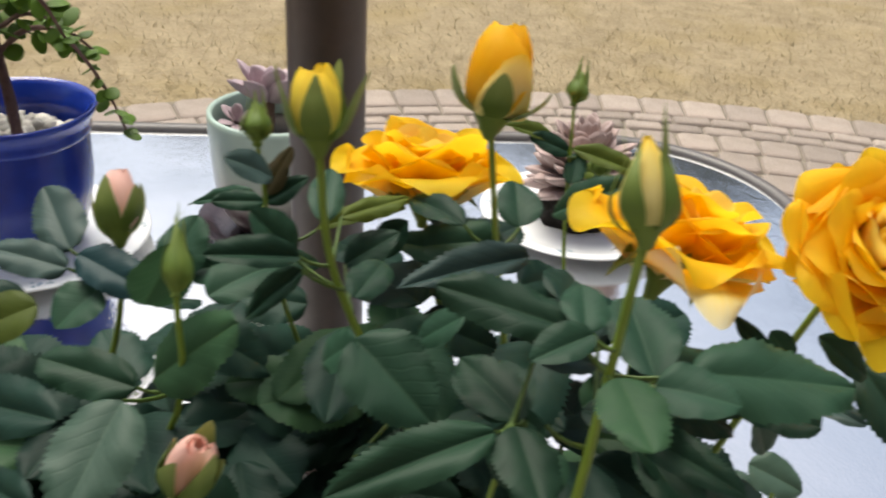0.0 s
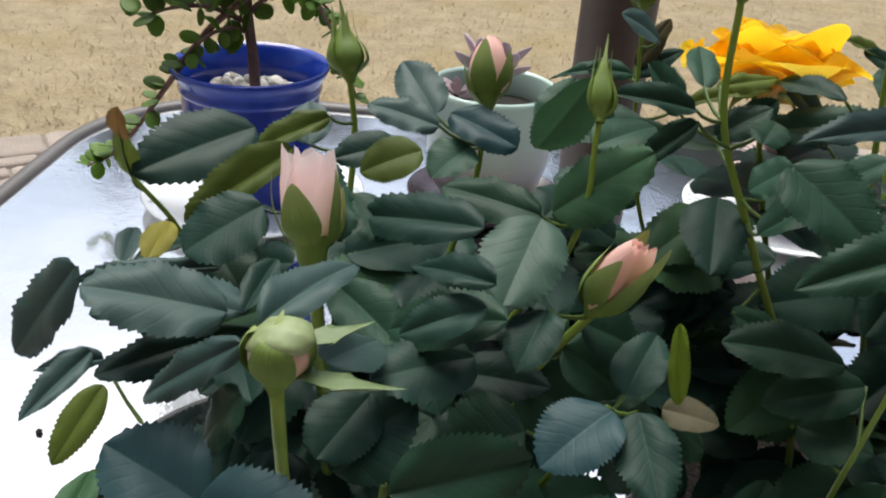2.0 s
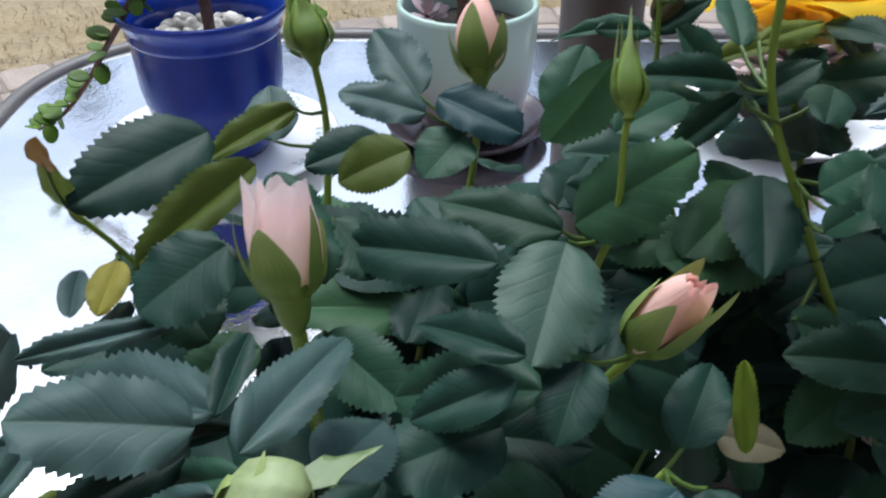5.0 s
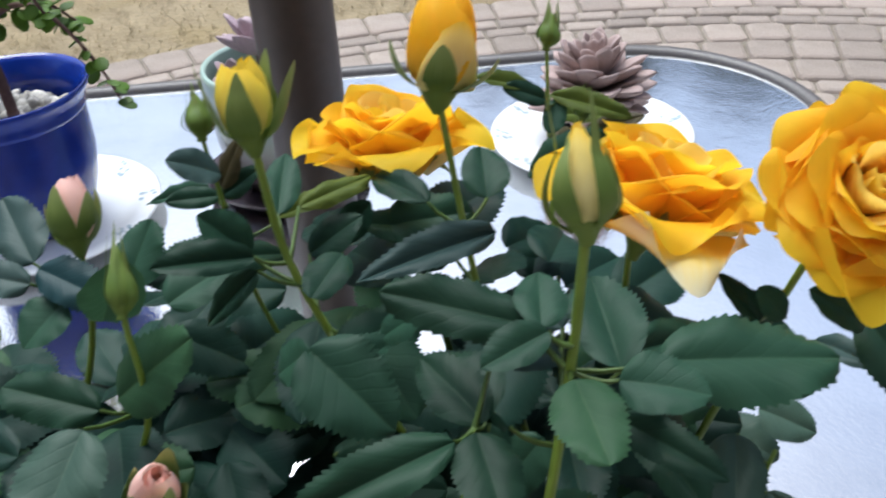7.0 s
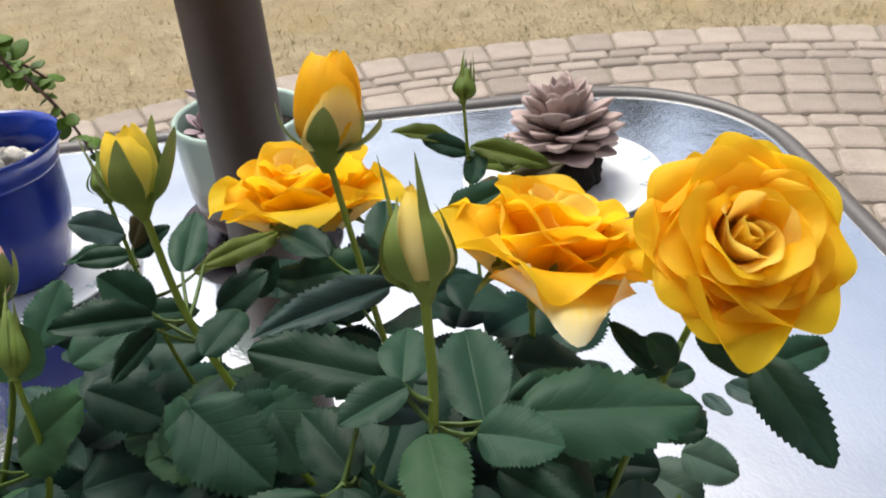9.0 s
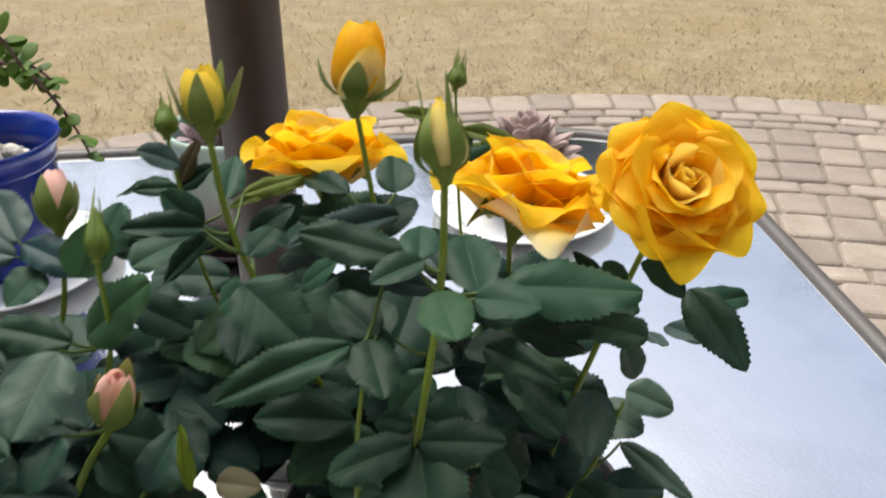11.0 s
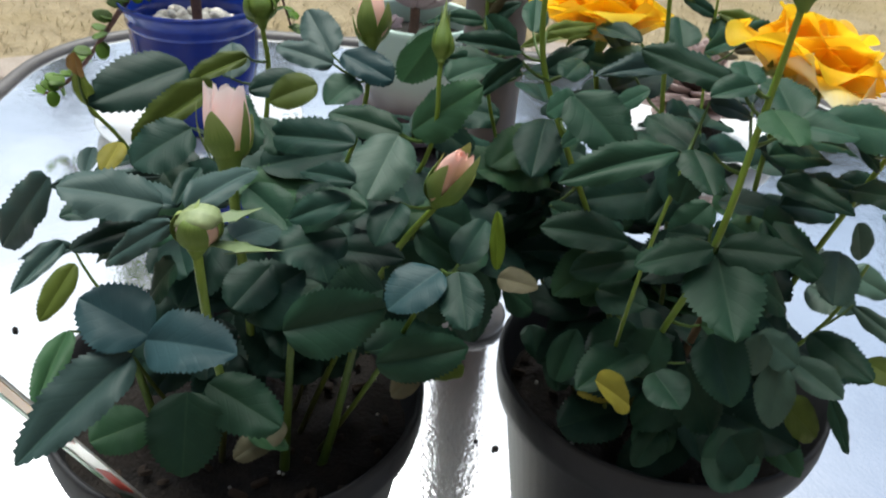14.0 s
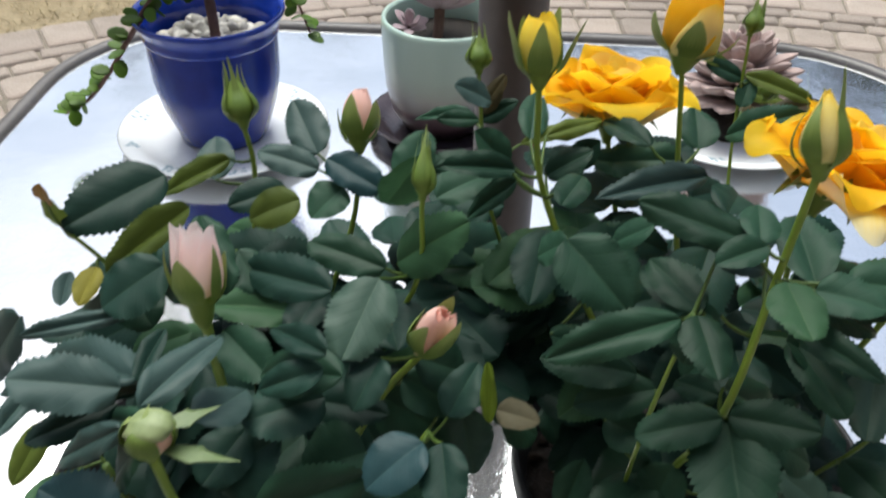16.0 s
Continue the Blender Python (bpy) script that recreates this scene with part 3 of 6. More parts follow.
def along(table, v):
    """A value read from evenly spaced stops."""
    x = max(0.0, min(0.9999, v)) * (len(table) - 1)
    k = int(x)
    return table[k] + (table[k + 1] - table[k]) * (x - k)


def shell(length, radius, shape, half, lip, seed, lead=0.10, nu=12, nv=14, flare=0.0, skew=0.0, twist=0.0, power=3.0, edge=0.0):
    """A furled petal: a curved shell round the bud's axis, one edge lapping over its neighbour, with a bowed lip."""
    rnd = random.Random(seed)
    ph, verts, uvs, faces = rnd.uniform(0, 9), [], [], []
    for j in range(nv + 1):
        v = j / nv
        for i in range(nu + 1):
            u = 2 * i / nu - 1
            top = length * (1 - lip * abs(u) ** power + skew * u + 0.028 * math.sin(u * 4 + ph) + 0.014 * math.sin(u * 11 + 2 * ph))
            r = radius * along(shape, v) * (1 + lead * u - edge * u * u) + flare * radius * max(0, v - 0.8) * 2 + radius * 0.03 * math.sin(5 * u + 6 * v + ph)
            a = u * half + twist * (v - 0.5)
            verts.append((r * math.cos(a), r * math.sin(a), top * v))
            uvs.append((0.5 + 0.5 * u, v))
    n = nu + 1
    faces = [(j * n + i, j * n + i + 1, j * n + n + i + 1, j * n + n + i) for j in range(nv) for i in range(nu)]
    return raw_mesh("petal", verts, faces, True, uvs)


def sepal_shell(length, radius, shape, hug, lean, curl, width, seed, whole, nu=6, nv=16):
    """A pointed sepal: it hugs the bud up to hug, then leaves it at a lean and curls."""
    rnd = random.Random(seed)
    verts, uvs, r, z = [], [], 0.0, 0.0
    ph = rnd.uniform(0, 6)
    step = length / nv
    for j in range(nv + 1):
        v = j / nv
        zz = v * length
        if zz <= hug:
            r, z = radius * along(shape, zz / whole) * 1.19, zz
        else:
            th = radians(lean + curl * (zz - hug) / max(length - hug, 1e-6))
            r, z = r + math.sin(th) * step, z + math.cos(th) * step
        w = width * (math.sin(math.pi * min(0.5, 0.22 + 0.6 * v)) * (1 - v) ** 0.75 + 0.03)
        for i in range(nu + 1):
            u = 2 * i / nu - 1
            a = u * w / max(radius * 0.9, 0.001)
            verts.append((r * math.cos(a) + 0.0003 * math.sin(6 * v + ph), max(r, radius * 0.5) * math.sin(a) + 0.0006 * math.sin(3 * v + ph) * v, z))
            uvs.append((0.5 + 0.5 * u, v))
    n = nu + 1
    faces = [(j * n + i, j * n + i + 1, j * n + n + i + 1, j * n + n + i) for j in range(nv) for i in range(nu)]
    return raw_mesh("sepal", verts, faces, True, uvs)


TIGHT = (0.30, 0.78, 0.98, 1.0, 0.94, 0.82, 0.66, 0.48, 0.30, 0.14)
HALF_OPEN = (0.30, 0.70, 0.90, 0.99, 1.02, 1.02, 0.98, 0.90, 0.76, 0.54)
GOBLET = (0.30, 0.70, 0.92, 1.0, 1.03, 1.04, 1.03, 0.98, 0.90, 0.80)
EGG = (0.34, 0.76, 0.96, 1.02, 1.0, 0.94, 0.84, 0.70, 0.52, 0.28)
ROUND = (0.36, 0.64, 0.85, 0.97, 1.03, 1.04, 0.99, 0.88, 0.66, 0.24)
BARREL = (0.34, 0.76, 0.94, 1.0, 1.02, 1.01, 0.97, 0.89, 0.75, 0.50)


def bud(plant, at, axis, spin, label, length, radius, petals, petal_mat, shape=TIGHT, skew=0.05, green=None, sepal=(1.0, 0.7, -10, 0), sepals=None, flare=0.0, cover=0.52, front=None, lip=0.20, face=None, wrap=108, twist=0.85, neck=0.62):
    """A bud: furled petals in five sepals. sepal: length and hug as shares of the bud's length, lean and curl of the free tip;
    sepals: such a row for each of the five, where they differ."""
    green = green or sepal_green
    fl = flower(plant, "bud", at, axis, spin, label)
    s = int(abs(at[0]) * 4000 + length * 9000)
    if petals:
        for k in range(petals):
            f = k / max(petals - 1, 1)
            inner = [x * (1 - 0.55 * f * (0.35 + 0.65 * i / 9)) for i, x in enumerate(shape)]
            me = shell(length * (0.97 + 0.05 * math.sin(2.2 * k)), radius * (1 - 0.04 * k), inner, radians(wrap - 20 * f), lip - 0.06 * f, s + k, 0.10, 12, 14, flare * (1 - f), (skew if k % 2 else -0.4 * skew) * (1 - f), twist * (1 - 0.35 * f))
            part("petal", me, petal_mat, fl, "", pose(0, 0, 0, 0, 0, 137.5 * k + 20))
        if front:
            d = fl.matrix_basis.to_3x3().inverted() @ Vector(front)
            part("petal", shell(length * 0.70, radius * 1.14, [along(shape, i * 0.70 / 9) for i in range(10)], radians(62), 0.80, s + 77, 0.0, 16, 16, power=2.2, edge=0.16), cream_petal, fl, "pale cream outer petal", pose(0, 0, 0, 0, 0, math.degrees(math.atan2(d.y, d.x))))
    else:
        body = [(0.0006, -0.0005)] + [(radius * along(shape, v / 12), length * v / 12) for v in range(1, 12)] + [(0.0002, length)]
        part("furled_bud", lathe(body, 20), green, fl)
    turn = 8.0
    if face:
        d = fl.matrix_basis.to_3x3().inverted() @ Vector(face)
        turn = math.degrees(math.atan2(d.y, d.x))
    for k in range(5):
        share, hug, lean, curl, *wide = sepals[k % len(sepals)] if sepals else sepal
        share *= 1 + 0.10 * math.sin(k * 2.4 + s)
        me = sepal_shell(length * share, radius * 1.02, shape, length * hug, lean, curl, radius * (wide[0] if wide else 0.62 if lean > 35 else cover), s + 30 + k, length)
        part("sepal", me, green, fl, "", pose(0, 0, -0.0003 * k, 0, 0, 72 * k + turn))
    part("calyx", lathe([(0.0011, -radius * neck), (0.0013 + radius * 0.08 * neck, -radius * neck * 0.82), (radius * (0.18 + 0.24 * neck), -radius * neck * 0.58), (radius * (0.30 + 0.20 * neck), -radius * neck * 0.28), (radius * 0.54, 0.0), (radius * 0.68, radius * 0.30), (radius * 0.72, radius * 0.50), (0.0004, radius * 0.40)], 16), green, fl)
    return fl


# ---- ground, lawn and patio ----
PATIO = Vector((0.577, -0.947, 0.0))
EDGE = 3.66
ground = tagged(new("ground", raw_mesh("ground", [(x, y, -0.035) for x in (-300, 300) for y in (-300, 300)], [(0, 2, 3, 1)], False)), "dry straw-coloured lawn round the patio", "lawn", kind="structure")
ground.data.materials.append(lawn_mat)


def disc(r, z, n=96, back=-99.0):
    return raw_mesh("disc", [(PATIO.x + r * math.cos(2 * math.pi * k / n), max(back, PATIO.y + r * math.sin(2 * math.pi * k / n)), z) for k in range(n)], [tuple(range(n))], False)


pavement = tagged(new("pavement", disc(EDGE + 0.004, -0.012, 96, -2.61)), "round patio of tan concrete pavers in rings", "pavement", kind="structure")
pavement.data.materials.append(sand_mat)


def grass():
    """Dry, matted blades beyond the patio's edge, in tufts."""
    rng = np.random.default_rng(3)
    n = 42000
    ang = rng.uniform(radians(28), radians(152), n)
    rad = EDGE + 0.005 + (rng.uniform(0, 1, n) ** 1.35) * 3.9
    x, y = PATIO.x + rad * np.cos(ang), PATIO.y + rad * np.sin(ang)
    yaw, lean, size = rng.uniform(0, 2 * math.pi, n), rng.uniform(0.08, 0.8, n), rng.uniform(0.016, 0.050, n)
    wide = rng.uniform(0.0010, 0.0026, n)
    dx, dy = np.cos(yaw) * np.cos(lean), np.sin(yaw) * np.cos(lean)
    z = np.full(n, -0.033)
    v = np.empty((n, 3, 3))
    v[:, 0] = np.stack([x - np.sin(yaw) * wide, y + np.cos(yaw) * wide, z], 1)
    v[:, 1] = np.stack([x + np.sin(yaw) * wide, y - np.cos(yaw) * wide, z], 1)
    v[:, 2] = np.stack([x + dx * size, y + dy * size, z + np.sin(lean) * size * 0.8 + 0.006], 1)
    me = bpy.data.meshes.new("grass")
    me.vertices.add(n * 3)
    me.vertices.foreach_set("co", v.ravel())
    me.loops.add(n * 3)
    me.loops.foreach_set("vertex_index", np.arange(n * 3))
    me.polygons.add(n)
    me.polygons.foreach_set("loop_start", np.arange(0, n * 3, 3))
    me.update()
    me.materials.append(straw_mat)
    return tagged(new("dry_grass", me), "dry dormant straw-coloured grass blades on the lawn", "grass", kind="stuff")


grass()

# ---- far tree line that closes the garden ----
def backdrop():
    verts, faces, n = [], [], 540
    for k in range(n + 1):
        a = 2 * math.pi * k / n
        h = 6.1 + 2.1 * math.cos(a - 0.8) ** 3 + 0.8 * noise.noise(Vector((math.cos(a) * 4, math.sin(a) * 4, 0.3))) + 1.5 * noise.noise(Vector((math.cos(a) * 13, math.sin(a) * 13, 2))) + 0.9 * noise.noise(Vector((math.cos(a) * 60, math.sin(a) * 60, 5)))
        for z in (-0.04, h * 0.5, h):
            verts.append((15.5 * math.cos(a), 15.5 * math.sin(a), z))
    for k in range(n):
        for j in range(2):
            a = k * 3 + j
            faces.append((a, a + 3, a + 4, a + 1))
    ob = new("backdrop", raw_mesh("backdrop", verts, faces))
    ob.data.materials.append(tree_far)
    return tagged(ob, "dark distant tree line round the garden", "backdrop", kind="structure")


backdrop()

# ---- unseen wall, added behind the patio to cut skylight from the front ----
unseen_wall_mat = surface("unseen plain wall", (0.17, 0.145, 0.125), (0.24, 0.21, 0.185), 3, 0.85, 0.3, 60, stain=(0.19, 0.165, 0.14))
bm = bmesh.new()
bmesh.ops.create_cube(bm, size=1.0, matrix=Matrix.Translation((0, -2.75, 2.6)) @ Matrix.Diagonal((16.0, 0.3, 5.2, 1)))
tagged(part("unseen_wall", mesh_of("wall", bm, False), unseen_wall_mat, None), "unseen brown-grey wall added behind the patio to block front skylight", "wall", kind="structure")

# ---- patio table ----
TOP = 0.72
table = thing("patio_table", (0.001, 0.040, 0.0), "patio table with a pebbled glass top in a brown-grey metal rim", "table")
HALF_X, HALF_Y = 0.450, 0.510
glass = slab(rounded(-HALF_X + 0.012, -HALF_Y + 0.012, HALF_X - 0.012, HALF_Y - 0.012, 0.165), TOP - 0.006, TOP)
part("glass_top", mesh_of("glass_top", glass, False), table_glass, table, "pebbled glass top mirroring the pale sky")


def rim_mesh():
    outer, n = rounded(-HALF_X, -HALF_Y, HALF_X, HALF_Y, 0.177), 0
    prof = [(0.020, -0.030), (0.0, -0.030), (-0.003, -0.014), (0.0, 0.002), (0.006, 0.0062), (0.013, 0.005), (0.0165, 0.0006), (0.0165, -0.007), (0.020, -0.030)]
    n, verts, faces = len(outer), [], []
    for k, (x, y) in enumerate(outer):
        px, py = outer[k - 1]
        qx, qy = outer[(k + 1) % n]
        d = Vector((qx - px, qy - py, 0)).normalized()
        inw = Vector((-d.y, d.x, 0))
        for o, z in prof:
            verts.append((x + inw.x * o, y + inw.y * o, TOP + z))
    m = len(prof)
    for k in range(n):
        for j in range(m - 1):
            a, b = k * m + j, ((k + 1) % n) * m + j
            faces.append((a, b, b + 1, a + 1))
    return raw_mesh("rim", verts, faces)


part("rim", rim_mesh(), frame_mat, table, "brown-grey metal rim")
for sx in (-1, 1):
    for sy in (-1, 1):
        part("leg", tube([(sx * 0.36, sy * 0.42, TOP - 0.02), (sx * 0.37, sy * 0.43, 0.4), (sx * 0.39, sy * 0.46, 0.0)], 0.016, 0.014, 12, 5), frame_mat, table)

# ---- umbrella pole ----
pole = thing("umbrella_pole", (0.010, 0.027, 0), "bronze-brown metal umbrella pole through the table's middle", "pole")
part("tube", lathe([(0.0, 0.0), (0.0177, 0.0), (0.0177, 2.3), (0.0, 2.3)], 40), pole_mat, pole)
part("base", lathe([(0.0, 0.0), (0.22, 0.0), (0.22, 0.02), (0.19, 0.05), (0.06, 0.075), (0.03, 0.09), (0.028, 0.22), (0.0195, 0.225)], 48), frame_mat, pole)
part("collar", lathe([(0.0179, TOP + 0.001), (0.027, TOP + 0.001), (0.0275, TOP + 0.006), (0.023, TOP + 0.011), (0.0179, TOP + 0.012)], 40), frame_mat, pole)


# ---- nursery pots ----
def nursery_pot(at, label, top=0.112, radius=0.0745):
    pot = thing("nursery_pot", at, label, "pot", "nursery pots")
    r = radius
    prof = [(0.0, 0.002), (r * 0.74, 0.002), (r * 0.76, 0.006), (r * 0.93, top - 0.020), (r * 0.985, top - 0.018), (r * 1.0, top - 0.012), (r * 1.0, top - 0.002), (r * 0.99, top), (r * 0.965, top - 0.001), (r * 0.955, top - 0.012), (r * 0.90, top - 0.022), (r * 0.80, 0.03)]
    part("body", lathe(prof, 72), pot_black, pot)
    rings, n, verts, faces = 10, 48, [(0, 0, top - 0.020)], []
    for j in range(1, rings + 1):
        for k in range(n):
            a, q = 2 * math.pi * k / n, r * 0.925 * j / rings
            x, y = q * math.cos(a), q * math.sin(a)
            z = top - 0.022 + 0.006 * noise.noise(Vector((x * 60, y * 60, at[0] * 9))) + 0.003 * noise.noise(Vector((x * 190, y * 190, 4)))
            verts.append((x, y, z))
    faces += [(0, 1 + k, 1 + (k + 1) % n) for k in range(n)]
    for j in range(rings - 1):
        for k in range(n):
            a, b = 1 + j * n + k, 1 + j * n + (k + 1) % n
            faces.append((a, a + n, b + n, b))
    part("soil", raw_mesh("soil", verts, faces), soil_mat, pot, "dark crumbly potting soil")
    rnd = random.Random(int(at[0] * 1000))
    chip = bmesh.new()
    bmesh.ops.create_cube(chip, size=1.0)
    bmesh.ops.bevel(chip, geom=chip.edges[:], offset=0.18, segments=1, affect="EDGES")
    chip = mesh_of("bark_chip", chip, False)
    for k in range(60):
        a, q = rnd.uniform(0, 6.283), r * 0.88 * math.sqrt(rnd.random())
        part("bark_chip", chip, bark_mat, pot, "", pose(q * math.cos(a), q * math.sin(a), top - 0.020, rnd.uniform(-40, 40), rnd.uniform(-40, 40), rnd.uniform(0, 360)) @ Matrix.Diagonal((rnd.uniform(0.003, 0.008), rnd.uniform(0.002, 0.004), rnd.uniform(0.0015, 0.003), 1)))
    for k in range(26):
        a, q = rnd.uniform(0, 6.283), r * 0.86 * math.sqrt(rnd.random())
        part("perlite", chip, pebble_mat, pot, "", pose(q * math.cos(a), q * math.sin(a), top - 0.0185, rnd.uniform(-40, 40), rnd.uniform(-40, 40), rnd.uniform(0, 360)) @ Matrix.Scale(rnd.uniform(0.0008, 0.0018), 4))
    return pot


LEFT, RIGHT = (-0.094, -0.176), (0.093, -0.147)
nursery_pot((*LEFT, TOP), "black plastic nursery pot holding the peach pink rose", 0.110, 0.0795)
nursery_pot((*RIGHT, TOP), "black plastic nursery pot holding the yellow rose", 0.112, 0.0750)
SOIL = TOP + 0.090

# ---- yellow rose ----
yellow_rose = thing("yellow_rose_bush", (*RIGHT, SOIL - 0.002), "yellow miniature rose bush with three open blooms and buds", "rose bush")


def grow(plant, soil, way, top, r0=0.0026, r1=0.0014):
    """A cane from the soil, bent along the way points, up to its top."""
    cane(plant, [soil, *way, top], r0, r1)


s0 = SOIL - 0.004
grow(yellow_rose, (0.0731, -0.1727, s0), [(0.0690, -0.2000, 0.8767), (0.0705, -0.2320, 0.9440), (0.0782, -0.2221, 0.9858)], (0.0791, -0.2255, 1.0205), 0.0016, 0.0012)
grow(yellow_rose, (0.0675, -0.1604, s0), [(0.0562, -0.1705, 0.8846), (0.0320, -0.1680, 0.9420), (0.0183, -0.1614, 0.9757)], (0.0152, -0.1637, 1.0108), 0.0015, 0.0012)
grow(yellow_rose, (0.0868, -0.1502, s0), [(0.0832, -0.1503, 0.8834), (0.0700, -0.1500, 0.9400), (0.0646, -0.1490, 0.9736)], (0.0596, -0.1494, 1.0125), 0.0014, 0.0010)
grow(yellow_rose, (0.1012, -0.1400, s0), [(0.1027, -0.1107, 0.8814), (0.1026, -0.0766, 0.9385)], (0.1022, -0.0660, 0.9880), 0.0012, 0.0007)
grow(yellow_rose, (0.1156, -0.1592, s0), [(0.1290, -0.1638, 0.8835), (0.1450, -0.1665, 0.9400)], (0.1560, -0.1680, 0.9740), 0.0016, 0.0012)
grow(yellow_rose, (0.1060, -0.1497, s0), [(0.1121, -0.1496, 0.8831), (0.1110, -0.1480, 0.9319)], (0.1110, -0.1490, 0.9660), 0.0016, 0.0012)
grow(yellow_rose, (0.0791, -0.1406, s0), [(0.0642, -0.1166, 0.8820), (0.0505, -0.0990, 0.9400)], (0.0470, -0.0995, 0.9600), 0.0015, 0.0012)
grow(yellow_rose, (0.0579, -0.1509, s0), [(0.0275, -0.1419, 0.8835), (0.0032, -0.1328, 0.9420)], (-0.0036, -0.1307, 0.9980), 0.0012, 0.0007)
grow(yellow_rose, (0.1107, -0.1740, s0), [(0.1219, -0.1885, 0.8652), (0.1327, -0.1980, 0.8997)], (0.1438, -0.1899, 0.9188), 0.0012, 0.0007)
grow(yellow_rose, (0.0674, -0.1800, s0), [(0.0545, -0.2048, 0.8666), (0.0533, -0.2200, 0.9258)], (0.0585, -0.2240, 0.9745), 0.0012, 0.0007)
for x, y, dx, dy in ((0.085, -0.165, 0.010, -0.012), (0.070, -0.170, -0.012, -0.020)):
    cane(yellow_rose, [(x, y, s0), (x + dx * 0.4, y + dy * 0.5, s0 + 0.03), (x + dx, y + dy, s0 + 0.08)], 0.0030, 0.0018, stem_brown, "brown woody cane")

bloom(yellow_rose, (0.1565, -0.1740, 0.9880), (0.05, -0.74, 0.67), 0, "wide open yellow rose with pointed outer petals", 0.83, 0.98, 2,
      rim=((-100, 1.12, 1.05), (-61, 1.03, 0.9), (-20, 0.94, 0.35), (20, 0.94, 0.35), (56, 0.92, 0.4), (88, 0.98, 0.9), (128, 0.93, 0.4), (166, 0.94, 0.4), (205, 0.92, 0.4), (236, 0.92, 0.4)))
bloom(yellow_rose, (0.1125, -0.1545, 0.9720), (0.28, 0.16, 0.94), 63, "open yellow rose with a drooping pale outer petal", 0.98, 0.84, 32, (0.0, -1.0, 0.0), lift=18)
bloom(yellow_rose, (0.0465, -0.1010, 0.9655), (0.02, 0.20, 0.97), 100, "flat open yellow rose", 0.95, 0.90, 34, lift=24)
bud(yellow_rose, (0.0597, -0.1494, 1.0140), (0.15, 0.30, 0.95), 30, "tall half-open yellow bud with spread sepals", 0.0245, 0.0088, 7, yellow_petal, BARREL,
    sepals=((0.62, 0.05, 72, -68), (0.58, 0.06, 58, -56), (0.66, 0.05, 76, -60), (0.58, 0.07, 54, -56), (0.40, 0.36, 4, -4, 0.17)), cover=0.27, front=(0.25, -1.0, 0.0), lip=0.16)
bud(yellow_rose, (0.0152, -0.1637, 1.0125), (-0.04, 0.22, 1.0), 0, "opening yellow bud in long green sepals", 0.0185, 0.0066, 5, bud_petal, HALF_OPEN,
    sepals=((1.0, 0.34, 14, -14), (0.95, 0.75, 0, -4), (1.15, 0.22, 30, -10), (1.0, 0.7, 4, 6), (1.05, 0.5, 8, -6)), cover=0.62)
bud(yellow_rose, (0.0791, -0.2255, 1.0225), (-0.06, 0.38, 1.0), 55, "closed pale yellow bud wrapped in sepals", 0.0172, 0.0056, 5, cream_petal, EGG,
    sepals=((1.0, 0.86, -6, 0), (1.30, 0.84, -4, 2), (0.95, 0.86, -10, 0), (1.05, 0.86, -8, 0), (1.45, 0.84, 2, 0)), cover=0.44, face=(-0.6, -0.8, 0.0))
bud(yellow_rose, (0.1023, -0.0658, 0.9890), (0.25, 0.45, 1.0), 0, "small closed green bud", 0.0105, 0.0036, 0, bud_petal, sepal=(1.5, 0.7, -10, 6))
bud(yellow_rose, (-0.0036, -0.1305, 0.9990), (-0.05, 0.5, 1.0), 0, "small closed green bud", 0.0105, 0.0038, 0, bud_petal, sepal=(1.4, 0.7, -10, 6))
bud(yellow_rose, (0.1186, -0.0537, 0.9549), (0.1, 0.0, 1.0), 0, "small closed green bud among young leaves", 0.0095, 0.0036, 0, bud_petal, sepal=(1.3, 0.7, -10, 4))

blade(yellow_rose, (0.0955, -0.2246, 0.9884), (0.1331, -0.2240, 0.9852), 0.0195, (0.09, -0.32, 0.94), leaf_mid)
blade(yellow_rose, (0.0866, -0.2274, 0.9871), (0.1019, -0.2347, 0.9900), 0.0135, (-0.28, -0.22, 0.93))
blade(yellow_rose, (0.0886, -0.2223, 0.9851), (0.0875, -0.1974, 0.9914), 0.0150, (-0.10, -0.25, 0.96))
blade(yellow_rose, (0.0724, -0.2159, 0.9925), (0.0420, -0.2088, 1.0006), 0.0128, (0.12, -0.49, 0.86), leaf_mid)
blade(yellow_rose, (0.0729, -0.2188, 0.9949), (0.0752, -0.2027, 0.9975), 0.0104, (0.11, -0.17, 0.98))
blade(yellow_rose, (0.0738, -0.2212, 0.9959), (0.0599, -0.2278, 0.9947), 0.0089, (0.08, -0.35, 0.93))
blade(yellow_rose, (0.0768, -0.2320, 0.9930), (0.0787, -0.2518, 0.9922), 0.0130, (-0.14, -0.05, 0.99), leaf_light)
blade(yellow_rose, (0.0715, -0.1607, 0.9788), (0.0363, -0.1750, 0.9805), 0.0110, (0.21, -0.42, 0.88), leaf_grey_sheen)
blade(yellow_rose, (0.0610, -0.2225, 0.9740), (0.0488, -0.2022, 0.9771), 0.0125, (-0.14, -0.23, 0.96), leaf_mid)
blade(yellow_rose, (0.0540, -0.2289, 0.9764), (0.0194, -0.2417, 0.9736), 0.0120, (0.11, -0.48, 0.87), leaf_mid)
blade(yellow_rose, (0.0586, -0.2272, 0.9766), (0.0617, -0.2468, 0.9729), 0.0130, (0.04, -0.18, 0.98), leaf_mid)
blade(yellow_rose, (0.0684, -0.2385, 0.9499), (0.0451, -0.2410, 0.9448), 0.0130, (-0.16, -0.36, 0.92), leaf_mid)
